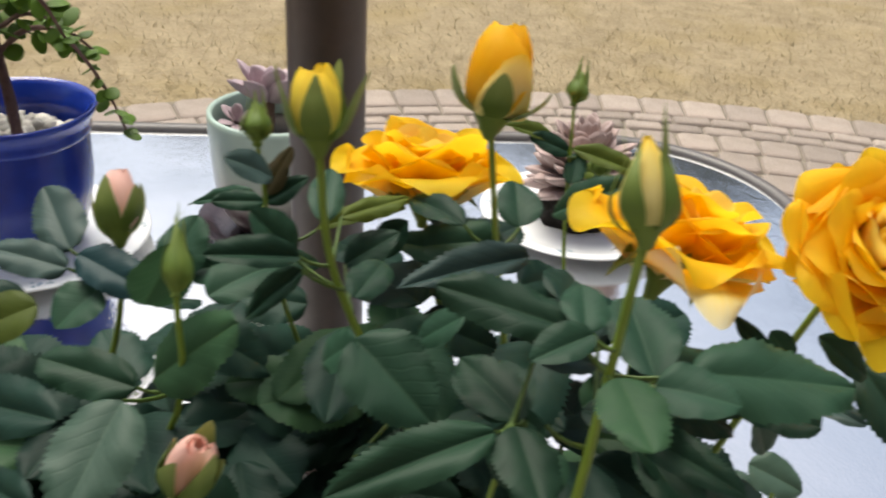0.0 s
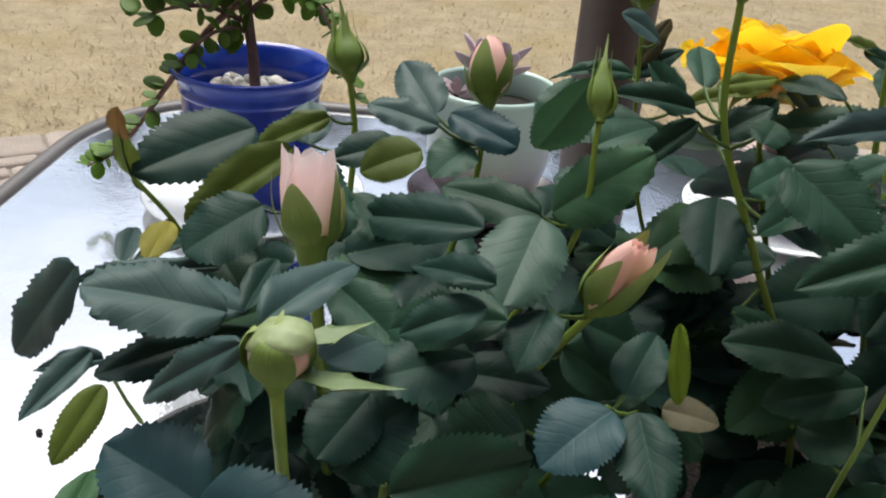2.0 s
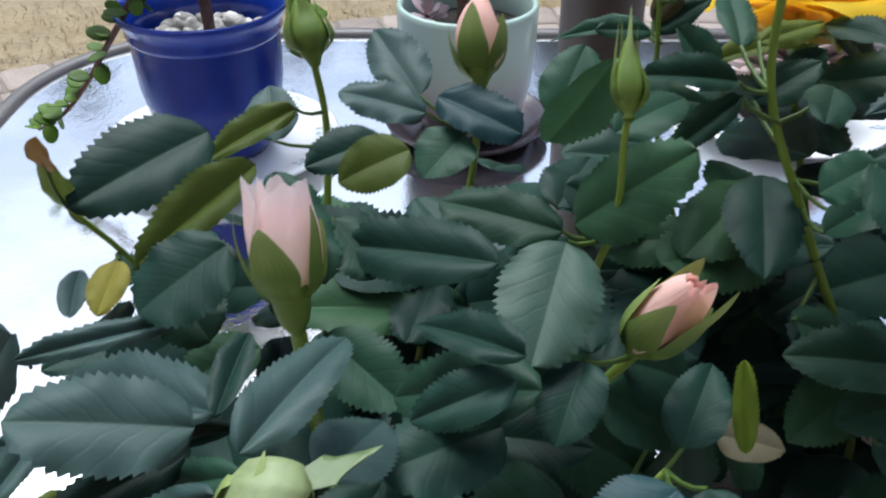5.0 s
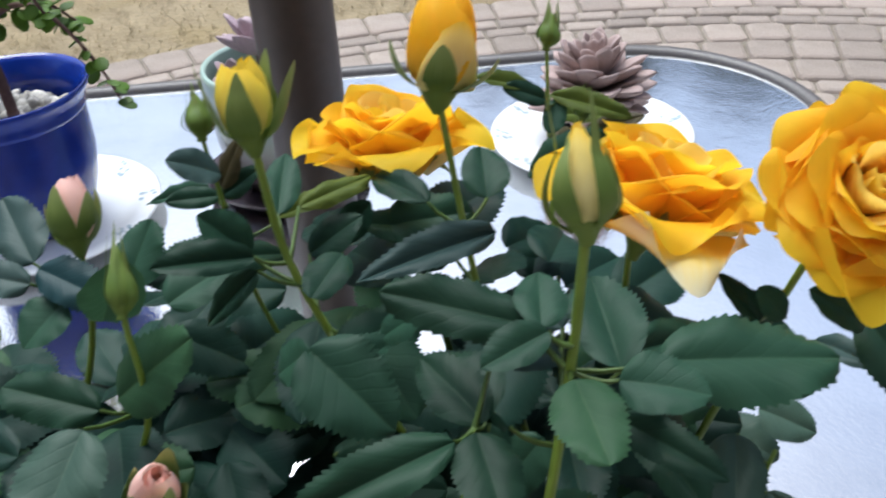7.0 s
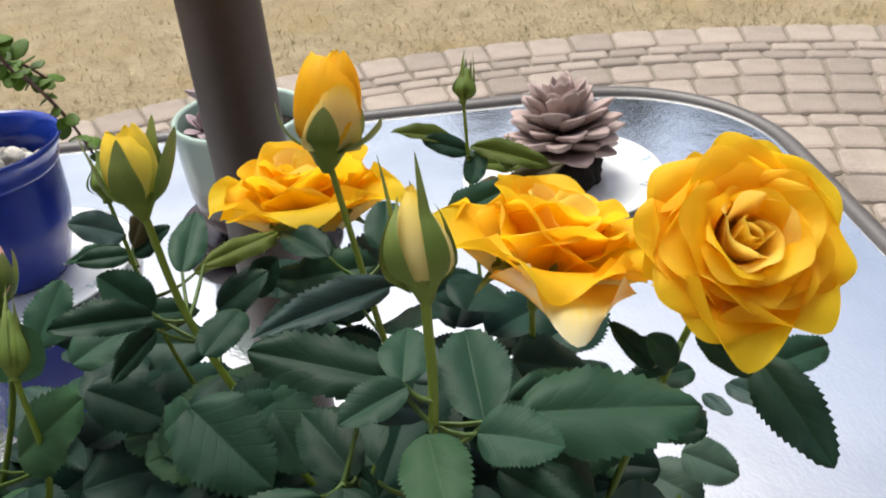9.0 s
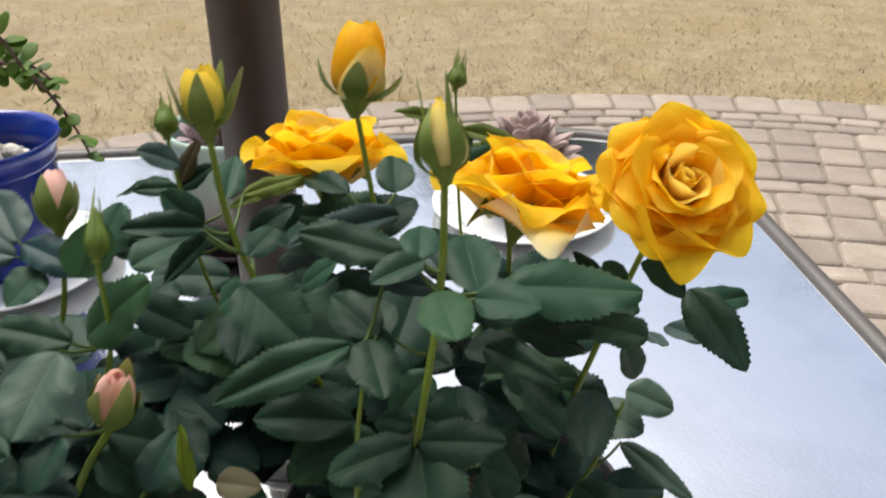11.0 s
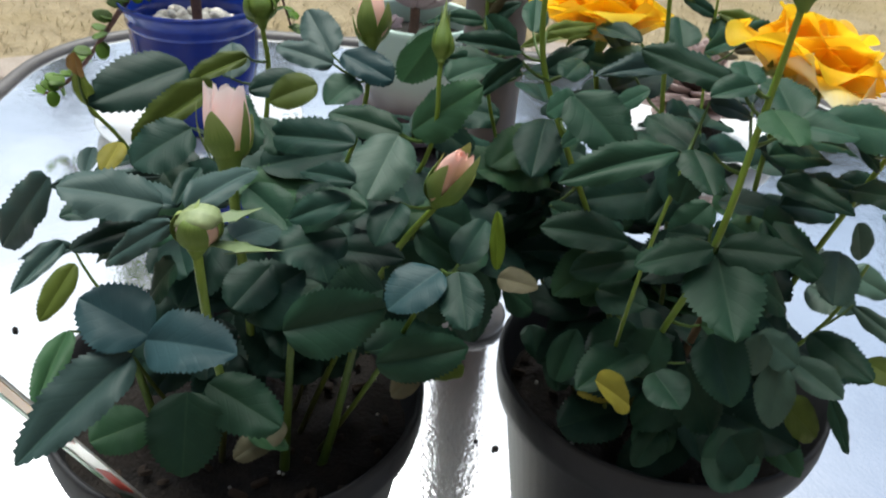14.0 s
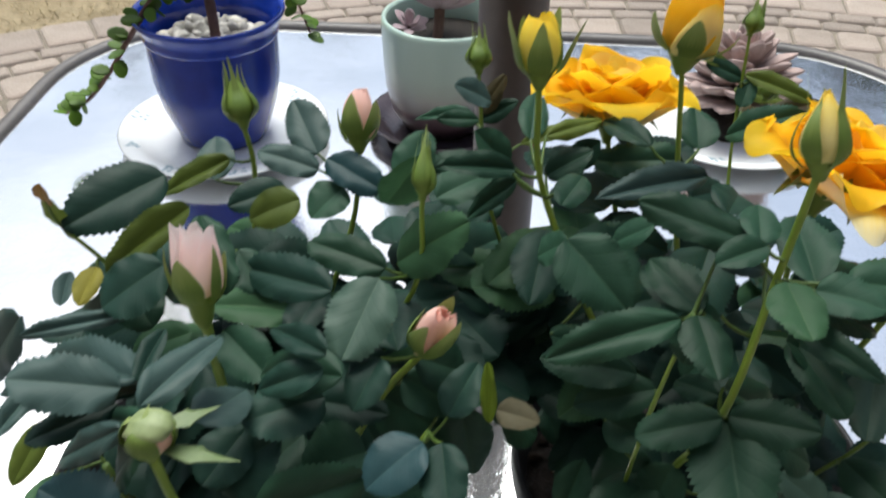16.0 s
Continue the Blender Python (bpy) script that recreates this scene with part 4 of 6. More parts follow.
blade(yellow_rose, (0.0707, -0.2363, 0.9488), (0.0926, -0.2450, 0.9538), 0.0130, (-0.37, -0.47, 0.81), leaf_mid)
blade(yellow_rose, (0.0711, -0.2351, 0.9463), (0.0710, -0.2670, 0.9386), 0.0223, (-0.23, -0.23, 0.95), leaf_mid)
blade(yellow_rose, (0.0705, -0.2269, 0.9467), (0.0595, -0.2156, 0.9422), 0.0088, (-0.54, -0.20, 0.82))
blade(yellow_rose, (0.0718, -0.1427, 0.9781), (0.0724, -0.1253, 0.9865), 0.0136, (0.01, -0.43, 0.90))
blade(yellow_rose, (0.0203, -0.1412, 0.9798), (0.0406, -0.1286, 0.9810), 0.0072, (0.22, -0.44, 0.87), leaf_olive)
blade(yellow_rose, (0.0553, -0.1444, 0.9795), (0.0404, -0.1273, 0.9826), 0.0103, (-0.13, -0.28, 0.95))
blade(yellow_rose, (0.0098, -0.1626, 0.9791), (-0.0129, -0.1717, 0.9857), 0.0095, (0.41, -0.43, 0.81))
blade(yellow_rose, (0.0105, -0.1650, 0.9765), (-0.0060, -0.1683, 0.9631), 0.0078, (-0.35, -0.72, 0.60))
blade(yellow_rose, (0.0074, -0.1550, 0.9751), (-0.0026, -0.1564, 0.9893), 0.0120, (0.66, -0.64, 0.40))
blade(yellow_rose, (0.0012, -0.1398, 0.9911), (-0.0093, -0.1446, 1.0004), 0.0102, (0.71, -0.35, 0.61), leaf_grey_sheen)
blade(yellow_rose, (-0.0053, -0.1259, 0.9786), (-0.0283, -0.1184, 0.9734), 0.0061, (-0.31, -0.35, 0.88))
blade(yellow_rose, (0.0150, -0.1450, 0.9803), (0.0169, -0.1221, 0.9877), 0.0100, (0.19, -0.32, 0.93))
blade(yellow_rose, (0.0214, -0.1435, 0.9653), (0.0367, -0.1407, 0.9754), 0.0110, (-0.36, -0.60, 0.71))
blade(yellow_rose, (0.0321, -0.1615, 0.9771), (0.0245, -0.1789, 0.9777), 0.0107, (0.20, -0.05, 0.98))
blade(yellow_rose, (0.0586, -0.1326, 0.9613), (0.0370, -0.1354, 0.9712), 0.0110, (0.42, -0.43, 0.80))
blade(yellow_rose, (0.0970, -0.0625, 0.9720), (0.0776, -0.0695, 0.9825), 0.0082, (0.54, -0.35, 0.77), leaf_olive)
blade(yellow_rose, (0.1028, -0.0680, 0.9692), (0.0872, -0.0694, 0.9771), 0.0084, (0.39, -0.64, 0.66))
blade(yellow_rose, (0.1043, -0.0637, 0.9691), (0.1307, -0.0762, 0.9666), 0.0093, (-0.14, -0.48, 0.87), leaf_olive)
blade(yellow_rose, (0.1141, -0.0707, 0.9545), (0.1348, -0.0756, 0.9651), 0.0090, (-0.48, -0.52, 0.70), leaf_red)
blade(yellow_rose, (0.1063, -0.0665, 0.9685), (0.1023, -0.0767, 0.9616), 0.0084, (-0.01, -0.56, 0.83))
blade(yellow_rose, (0.0887, -0.1121, 0.9669), (0.1077, -0.1239, 0.9861), 0.0131, (-0.76, -0.25, 0.60))
blade(yellow_rose, (0.1667, -0.1765, 0.9534), (0.1755, -0.2073, 0.9427), 0.0155, (-0.25, -0.38, 0.89))
blade(yellow_rose, (0.1769, -0.1624, 0.9355), (0.2028, -0.1510, 0.9351), 0.0124, (0.14, -0.29, 0.95))
blade(yellow_rose, (0.1614, -0.1865, 0.9581), (0.1478, -0.1862, 0.9709), 0.0103, (0.50, -0.68, 0.54))
blade(yellow_rose, (0.1719, -0.1496, 0.9203), (0.1801, -0.1671, 0.9262), 0.0091, (-0.52, 0.05, 0.85), leaf_grey_sheen)
blade(yellow_rose, (0.1629, -0.1531, 0.9204), (0.1662, -0.1665, 0.9239), 0.0051, (-0.36, 0.15, 0.92), leaf_grey_sheen)
blade(yellow_rose, (0.1367, -0.1806, 0.9576), (0.1272, -0.1749, 0.9696), 0.0065, (0.19, -0.82, 0.53))
blade(yellow_rose, (0.1428, -0.1819, 0.9588), (0.1359, -0.1796, 0.9676), 0.0081, (0.34, -0.81, 0.48))
blade(yellow_rose, (0.1610, -0.1444, 0.8870), (0.1784, -0.1538, 0.8838), 0.0159, (-0.08, -0.45, 0.89), leaf_pale_lit)
blade(yellow_rose, (0.1500, -0.1388, 0.8746), (0.1659, -0.1552, 0.8747), 0.0199, (-0.22, -0.21, 0.95), leaf_pale_lit)
blade(yellow_rose, (0.1454, -0.1876, 0.8990), (0.1614, -0.2144, 0.8968), 0.0085, (-0.29, -0.25, 0.92), leaf_pale_lit)
blade(yellow_rose, (0.1469, -0.2054, 0.8864), (0.1574, -0.2189, 0.8882), 0.0121, (-0.38, -0.17, 0.91), leaf_olive)
blade(yellow_rose, (0.1138, -0.2238, 0.8961), (0.1002, -0.2177, 0.9048), 0.0140, (0.18, -0.64, 0.74), leaf_pale_lit)
blade(yellow_rose, (0.1073, -0.2237, 0.8965), (0.1055, -0.2367, 0.8777), 0.0130, (-0.35, -0.76, 0.55), leaf_pale_lit)
blade(yellow_rose, (0.0927, -0.2360, 0.9177), (0.0904, -0.2411, 0.9034), 0.0093, (-0.41, -0.83, 0.37), leaf_pale_lit)
blade(yellow_rose, (0.0636, -0.2084, 0.8867), (0.0383, -0.2321, 0.8912), 0.0185, (0.17, 0.01, 0.99), leaf_mid)
blade(yellow_rose, (0.0420, -0.2363, 0.8932), (0.0577, -0.2331, 0.8812), 0.0145, (0.62, -0.28, 0.73), leaf_yellow)
blade(yellow_rose, (0.0533, -0.1971, 0.9247), (0.0225, -0.1958, 0.9311), 0.0160, (0.17, -0.42, 0.89))
blade(yellow_rose, (0.1053, -0.1812, 0.9289), (0.1163, -0.2108, 0.9271), 0.0138, (-0.22, -0.14, 0.97))
blade(yellow_rose, (0.1351, -0.1834, 0.9196), (0.1260, -0.2097, 0.9143), 0.0164, (-0.02, -0.19, 0.98), leaf_pale_lit)
blade(yellow_rose, (0.0918, -0.2136, 0.9618), (0.1071, -0.2348, 0.9664), 0.0102, (-0.47, -0.16, 0.87))
blade(yellow_rose, (0.1563, -0.1485, 0.9133), (0.1635, -0.1505, 0.8967), 0.0116, (0.36, -0.90, 0.26), leaf_pale_lit)
blade(yellow_rose, (0.1266, -0.2001, 0.8935), (0.1417, -0.2235, 0.8921), 0.0150, (-0.24, -0.45, 0.86), leaf_mid)
blade(yellow_rose, (0.1169, -0.2136, 0.8905), (0.1289, -0.2316, 0.8901), 0.0125, (-0.20, -0.55, 0.80), leaf_pale_lit)
blade(yellow_rose, (0.0886, -0.2306, 0.9333), (0.1015, -0.2299, 0.9241), 0.0143, (0.55, -0.39, 0.74))
blade(yellow_rose, (0.1331, -0.1793, 0.9432), (0.1446, -0.1978, 0.9519), 0.0135, (-0.56, 0.04, 0.83))
blade(yellow_rose, (0.0720, -0.2473, 0.9246), (0.0755, -0.2686, 0.9162), 0.0171, (-0.22, -0.39, 0.89))
blade(yellow_rose, (0.0558, -0.2519, 0.9113), (0.0621, -0.2658, 0.9102), 0.0138, (-0.21, -0.17, 0.96))
blade(yellow_rose, (0.0303, -0.1336, 0.9634), (0.0392, -0.1356, 0.9757), 0.0098, (-0.57, -0.77, 0.29))
blade(yellow_rose, (0.0247, -0.2008, 0.9799), (0.0421, -0.2182, 0.9708), 0.0204, (-0.06, -0.51, 0.86))
blade(yellow_rose, (-0.0024, -0.1264, 0.9794), (0.0053, -0.1266, 0.9947), 0.0076, (-0.61, -0.73, 0.30), leaf_red)
blade(yellow_rose, (-0.0022, -0.1274, 0.9774), (0.0100, -0.1303, 0.9871), 0.0074, (-0.57, -0.65, 0.51))
blade(yellow_rose, (-0.0028, -0.1274, 0.9773), (-0.0172, -0.1322, 0.9802), 0.0068, (0.33, -0.51, 0.79))
blade(yellow_rose, (0.0410, -0.1324, 0.9649), (0.0668, -0.1408, 0.9740), 0.0143, (-0.43, -0.52, 0.74))
blade(yellow_rose, (0.0173, -0.1997, 0.9723), (0.0244, -0.2025, 0.9809), 0.0104, (-0.78, -0.34, 0.52))
blade(yellow_rose, (0.0601, -0.1980, 0.9193), (0.0333, -0.2025, 0.9151), 0.0148, (-0.06, -0.44, 0.89))
blade(yellow_rose, (0.0448, -0.1999, 0.9059), (0.0606, -0.2113, 0.9081), 0.0147, (-0.37, -0.36, 0.86))
blade(yellow_rose, (0.0613, -0.2183, 0.8815), (0.0666, -0.2117, 0.8980), 0.0167, (-0.46, -0.76, 0.46))
blade(yellow_rose, (0.0331, -0.2138, 0.8727), (0.0391, -0.2049, 0.8905), 0.0125, (-0.31, -0.81, 0.51))
leaf(yellow_rose, (0.0956, -0.2045, 0.9731), (0.1291, -0.1897, 0.9658), 0.0108, (0.29, -0.19, 0.94))
leaf(yellow_rose, (0.0007, -0.1448, 0.9657), (-0.0266, -0.1447, 0.9656), 0.0169, (-0.01, -0.37, 0.93))
leaf(yellow_rose, (0.0125, -0.1251, 0.9667), (0.0374, -0.1291, 0.9799), 0.0077, (-0.48, -0.39, 0.79), leaf_olive)
leaf(yellow_rose, (0.1067, -0.0465, 0.9528), (0.1351, -0.0340, 0.9449), 0.0099, (0.37, -0.28, 0.88), leaf_olive)
leaf(yellow_rose, (0.1080, -0.0585, 0.9495), (0.1230, -0.0513, 0.9461), 0.0099, (0.33, -0.27, 0.90), leaf_red)
leaf(yellow_rose, (0.1450, -0.1710, 0.9480), (0.1360, -0.1710, 0.9592), 0.0094, (0.64, -0.57, 0.52))
leaf(yellow_rose, (0.0256, -0.1889, 0.9562), (0.0421, -0.1909, 0.9723), 0.0127, (-0.67, -0.39, 0.63))
leaf(yellow_rose, (0.0511, -0.1910, 0.9798), (0.0391, -0.1885, 0.9706), 0.0095, (-0.62, -0.32, 0.72))
leaf(yellow_rose, (0.0619, -0.2225, 0.9737), (0.0578, -0.2273, 0.9584), 0.0119, (-0.29, -0.89, 0.36))
leaf(yellow_rose, (0.0705, -0.2273, 0.9507), (0.0918, -0.2231, 0.9350), 0.0132, (0.60, -0.33, 0.73))
leaf(yellow_rose, (0.0844, -0.2193, 0.9793), (0.1029, -0.2117, 0.9756), 0.0147, (0.30, -0.28, 0.91))
leaf(yellow_rose, (0.1096, -0.1832, 0.9468), (0.1497, -0.1688, 0.9383), 0.0121, (0.29, -0.27, 0.92))
leaf(yellow_rose, (0.0942, -0.2077, 0.9227), (0.1096, -0.2061, 0.9069), 0.0162, (0.64, -0.52, 0.57))
leaf(yellow_rose, (0.0771, -0.2224, 0.9094), (0.0902, -0.2188, 0.9027), 0.0109, (0.50, -0.27, 0.82), leaf_light)
leaf(yellow_rose, (0.1319, -0.2199, 0.8799), (0.1402, -0.2308, 0.8630), 0.0066, (0.07, -0.83, 0.56))
leaf(yellow_rose, (0.1174, -0.2164, 0.8726), (0.1339, -0.2205, 0.8610), 0.0163, (0.38, -0.55, 0.74), leaf_olive)
leaf(yellow_rose, (0.0798, -0.2111, 0.8837), (0.0932, -0.2230, 0.8593), 0.0209, (0.23, -0.82, 0.53))
leaf(yellow_rose, (0.0857, -0.2049, 0.8663), (0.0685, -0.2057, 0.8465), 0.0205, (-0.66, -0.45, 0.60))
leaf(yellow_rose, (0.0629, -0.2055, 0.8910), (0.0411, -0.1995, 0.8691), 0.0207, (-0.72, -0.31, 0.63))
leaf(yellow_rose, (0.0466, -0.1705, 0.8524), (0.0410, -0.1518, 0.8615), 0.0171, (-0.05, -0.45, 0.89))
leaf(yellow_rose, (0.0687, -0.1936, 0.8562), (0.0461, -0.2036, 0.8617), 0.0127, (0.32, -0.19, 0.93), leaf_yellow)
leaf(yellow_rose, (0.0884, -0.2291, 0.8542), (0.1069, -0.2351, 0.8608), 0.0251, (-0.40, -0.24, 0.89))
leaf(yellow_rose, (0.0816, -0.2114, 0.8533), (0.0671, -0.2162, 0.8449), 0.0158, (-0.35, -0.41, 0.84))
leaf(yellow_rose, (0.0960, -0.2291, 0.8663), (0.1062, -0.2377, 0.8564), 0.0222, (0.17, -0.65, 0.74))
leaf(yellow_rose, (0.0285, -0.1864, 0.9594), (0.0509, -0.1722, 0.9664), 0.0165, (-0.02, -0.41, 0.91))
leaf(yellow_rose, (0.1037, -0.1895, 0.9525), (0.1330, -0.1821, 0.9368), 0.0140, (0.51, -0.35, 0.79))
leaf(yellow_rose, (0.0906, -0.2036, 0.9655), (0.1180, -0.1896, 0.9640), 0.0158, (0.18, -0.26, 0.95))
leaf(yellow_rose, (0.0772, -0.2009, 0.9447), (0.0646, -0.2075, 0.9342), 0.0129, (-0.36, -0.54, 0.77))
leaf(yellow_rose, (0.1017, -0.1855, 0.9327), (0.1236, -0.1817, 0.9173), 0.0210, (0.57, -0.42, 0.71))
leaf(yellow_rose, (0.1563, -0.1589, 0.9362), (0.1343, -0.1671, 0.9415), 0.0118, (0.32, -0.26, 0.91))
leaf(yellow_rose, (0.0360, -0.1798, 0.9641), (0.0471, -0.2000, 0.9571), 0.0199, (-0.07, -0.36, 0.93))
leaf(yellow_rose, (0.0831, -0.2087, 0.8629), (0.0684, -0.2078, 0.8524), 0.0161, (-0.56, -0.33, 0.76))
leaf(yellow_rose, (0.0762, -0.2151, 0.8554), (0.0655, -0.2273, 0.8466), 0.0116, (-0.22, -0.43, 0.87))
leaf(yellow_rose, (0.0337, -0.1217, 0.8287), (0.0390, -0.1379, 0.8223), 0.0129, (-0.05, -0.39, 0.92))
leaf(yellow_rose, (0.0408, -0.1762, 0.8596), (0.0382, -0.1943, 0.8517), 0.0129, (-0.08, -0.39, 0.92))
leaf(yellow_rose, (0.0449, -0.1244, 0.9782), (0.0582, -0.1316, 0.9676), 0.0088, (0.22, -0.65, 0.72), leaf_grey_sheen)
leaf(yellow_rose, (0.0795, -0.2076, 0.9845), (0.0734, -0.1941, 0.9892), 0.0095, (-0.17, -0.39, 0.90), leaf_grey_sheen)
leaf(yellow_rose, (0.0638, -0.2152, 0.9870), (0.0788, -0.2150, 0.9844), 0.0087, (0.16, -0.37, 0.91), leaf_grey_sheen)
leaf(yellow_rose, (0.0643, -0.2102, 0.9646), (0.0497, -0.1931, 0.9692), 0.0186, (-0.13, -0.35, 0.93))
leaf(yellow_rose, (0.0139, -0.1348, 0.9603), (-0.0164, -0.1468, 0.9704), 0.0108, (0.41, -0.30, 0.86))
leaf(yellow_rose, (0.0655, -0.2252, 0.9749), (0.0597, -0.2206, 0.9618), 0.0140, (-0.89, -0.37, 0.26))
leaf(yellow_rose, (0.0830, -0.2093, 0.8690), (0.0638, -0.2152, 0.8566), 0.0177, (-0.38, -0.45, 0.81))
leaf(yellow_rose, (0.0247, -0.1878, 0.9315), (0.0528, -0.1816, 0.9159), 0.0156, (0.51, -0.40, 0.76))

# ---- peach pink rose ----
pink_rose = thing("pink_rose_bush", (*LEFT, SOIL - 0.004), "peach pink miniature rose bush with closed buds", "rose bush")
grow(pink_rose, (-0.0865, -0.1935, s0), [(-0.0829, -0.1974, 0.8677), (-0.0845, -0.2010, 0.9168)], (-0.0868, -0.1990, 0.9425), 0.0020, 0.0022)
grow(pink_rose, (-0.0673, -0.1833, s0), [(-0.0493, -0.2024, 0.8675), (-0.0300, -0.2080, 0.9171)], (-0.0165, -0.2100, 0.9400), 0.0016, 0.0014)
grow(pink_rose, (-0.0768, -0.1640, s0), [(-0.0639, -0.1539, 0.8850), (-0.0490, -0.1350, 0.9332)], (-0.0461, -0.1274, 0.9625), 0.0015, 0.0011)
held = len(CANES[pink_rose.name])
grow(pink_rose, (-0.0962, -0.2036, s0), [(-0.0850, -0.2330, 0.8700), (-0.0815, -0.2560, 0.9200)], (-0.0805, -0.2640, 0.9505), 0.0017, 0.0017)
del CANES[pink_rose.name][held:]
grow(pink_rose, (-0.0912, -0.1643, s0), [(-0.0908, -0.1448, 0.8848), (-0.0892, -0.1190, 0.9400)], (-0.0913, -0.1172, 0.9650), 0.0015, 0.0012)
grow(pink_rose, (-0.0720, -0.1687, s0), [(-0.0496, -0.1731, 0.8857), (-0.0210, -0.1850, 0.9445)], (-0.0180, -0.1845, 0.9815), 0.0014, 0.0009)
grow(pink_rose, (-0.1057, -0.1842, s0), [(-0.1262, -0.1653, 0.8763), (-0.1340, -0.1568, 0.9180)], (-0.1504, -0.1562, 0.9417), 0.0014, 0.0009)
grow(pink_rose, (-0.1058, -0.1940, s0), [(-0.1233, -0.2085, 0.8600)], (-0.1320, -0.2090, 0.8920), 0.0014, 0.0004)
grow(pink_rose, (-0.0577, -0.1928, s0), [(-0.0349, -0.2168, 0.8680)], (-0.0123, -0.2309, 0.9290), 0.0014, 0.0009)
for x, y, dx, dy in ((-0.070, -0.205, 0.006, -0.01), (-0.055, -0.200, 0.014, -0.012), (-0.115, -0.205, -0.01, -0.01)):
    cane(pink_rose, [(x, y, s0), (x + dx * 0.4, y + dy * 0.5, s0 + 0.028), (x + dx, y + dy, s0 + 0.078)], 0.0027, 0.0016, petiole_green)
bud(pink_rose, (-0.0870, -0.1990, 0.9450), (-0.16, 0.52, 1.0), 150, "half-open peach pink bud in green sepals", 0.0262, 0.0076, 6, pink_petal, GOBLET, flare=0.34, twist=0.70, neck=1.0,
    sepals=((0.70, 0.60, -4, 0, 0.84), (0.72, 0.16, 22, -30, 0.36), (0.66, 0.46, 2, 0), (0.66, 0.40, 10, -10), (0.78, 0.14, 24, -30, 0.40)), cover=0.70, lip=0.30, face=(-0.10, -1.0, 0.0), wrap=84, skew=0.13)
bud(pink_rose, (-0.0156, -0.2106, 0.9430), (0.34, -0.36, 1.0), 80, "slender salmon bud leaning out of its sepals", 0.0245, 0.0056, 5, pink_deep, HALF_OPEN,
    sepals=((0.95, 0.70, -4, 0), (1.15, 0.72, 2, -6), (0.78, 0.6, -8, 0), (1.0, 0.70, -2, -4), (0.8, 0.6, -8, 0)), cover=0.80, face=(-0.7, -0.7, 0.0))
bud(pink_rose, (-0.0461, -0.1272, 0.9650), (-0.06, 0.55, 1.0), 30, "closed pink bud in green sepals", 0.0195, 0.0062, 5, pink_deep, HALF_OPEN,
    sepals=((0.85, 0.62, -2, 0), (0.8, 0.6, 2, -6), (0.9, 0.6, -6, 0), (0.7, 0.5, 6, -4), (0.8, 0.6, -4, 0)), cover=0.74, face=(-0.2, -1.0, 0.0))
round_bud = flower(pink_rose, "bud", (-0.0804, -0.2645, 0.9528), (0.10, 0.02, 1.0), 0, "round green bud with pink streaks under its folded head")
inward = round_bud.matrix_basis.to_3x3().inverted()
bud_turn = math.degrees(math.atan2(*(inward @ Vector((1.0, 0.0, 0.0))).yx))
for away, mat, half in (((-0.8, -0.6, 0.0), pink_petal, 44), ((0.85, -0.55, 0.0), pink_deep, 46), ((0.0, 1.0, 0.0), pink_petal, 80)):
    part("petal", shell(0.0118, 0.0054, ROUND, radians(half), 0.12, 5 + half, 0.04), mat, round_bud, "", pose(0, 0, 0, 0, 0, math.degrees(math.atan2(*(inward @ Vector(away)).yx))))
for away, wide, long in (((0.02, -1.0, 0.0), 0.0046, 0.0200), ((-1.0, 0.15, 0.0), 0.0040, 0.0120), ((1.0, 0.35, 0.0), 0.0036, 0.0120), ((-0.3, 1.0, 0.0), 0.0042, 0.0120)):
    part("sepal", sepal_shell(long, 0.0056, ROUND, 0.0100, -65, -10, wide, int(wide * 90000), 0.0128), sepal_green, round_bud, "", pose(0, 0, 0, 0, 0, math.degrees(math.atan2(*(inward @ Vector(away)).yx))))
hood = bmesh.new()
bmesh.ops.create_uvsphere(hood, u_segments=22, v_segments=14, radius=1.0)
for vert in hood.verts:
    x, y, z = vert.co
    fold = 0.05 * math.sin(9 * y + 4 * z + 1.5 * x) + 0.03 * noise.noise(vert.co * 3.1)
    vert.co = (0.0064 * x * (1 + fold) + 0.0008 * z, 0.0055 * y * (1 + fold), 0.0034 * z * (1 + fold) * (1.0 if z > 0 else 0.55) - 0.0009 * x * x * (1 if x < 0 else 0.2))
part("folded_head", mesh_of("folded_head", hood), sepal_pale, round_bud, "pale green folded tip of the bud", pose(0, 0, 0.0092, 0, 0, bud_turn) @ pose(0.0002, -0.0002, 0, 6, -8, 0))
part("calyx", lathe([(0.0011, -0.0036), (0.0014, -0.0028), (0.0022, -0.0014), (0.0032, 0.0004), (0.0042, 0.0024), (0.0004, 0.003)], 16), sepal_green, round_bud)
for away, lift, long, at in (((1.0, -0.20, 0.0), 86, 0.021, 0.0030), ((0.9, 0.45, 0.0), 84, 0.014, 0.0085)):
    part("sepal", sepal_mesh(long, 0.0062, lift, lift - 14, 91, 0.0045), sepal_leafy, round_bud, "leafy spreading sepal", pose(0, 0, at, 0, 0, math.degrees(math.atan2(*(inward @ Vector(away)).yx))))
bud(pink_rose, (-0.0914, -0.1172, 0.9668), (-0.25, 0.45, 1.0), 0, "closed green bud with pointed sepals", 0.0165, 0.0056, 0, pink_deep, sepal=(1.35, 0.72, -12, 16))
bud(pink_rose, (-0.0180, -0.1845, 0.9825), (0.0, 0.75, 1.0), 0, "narrow closed green bud with red-tipped leaves", 0.0150, 0.0032, 0, pink_deep, sepal=(1.3, 0.7, -10, 10))
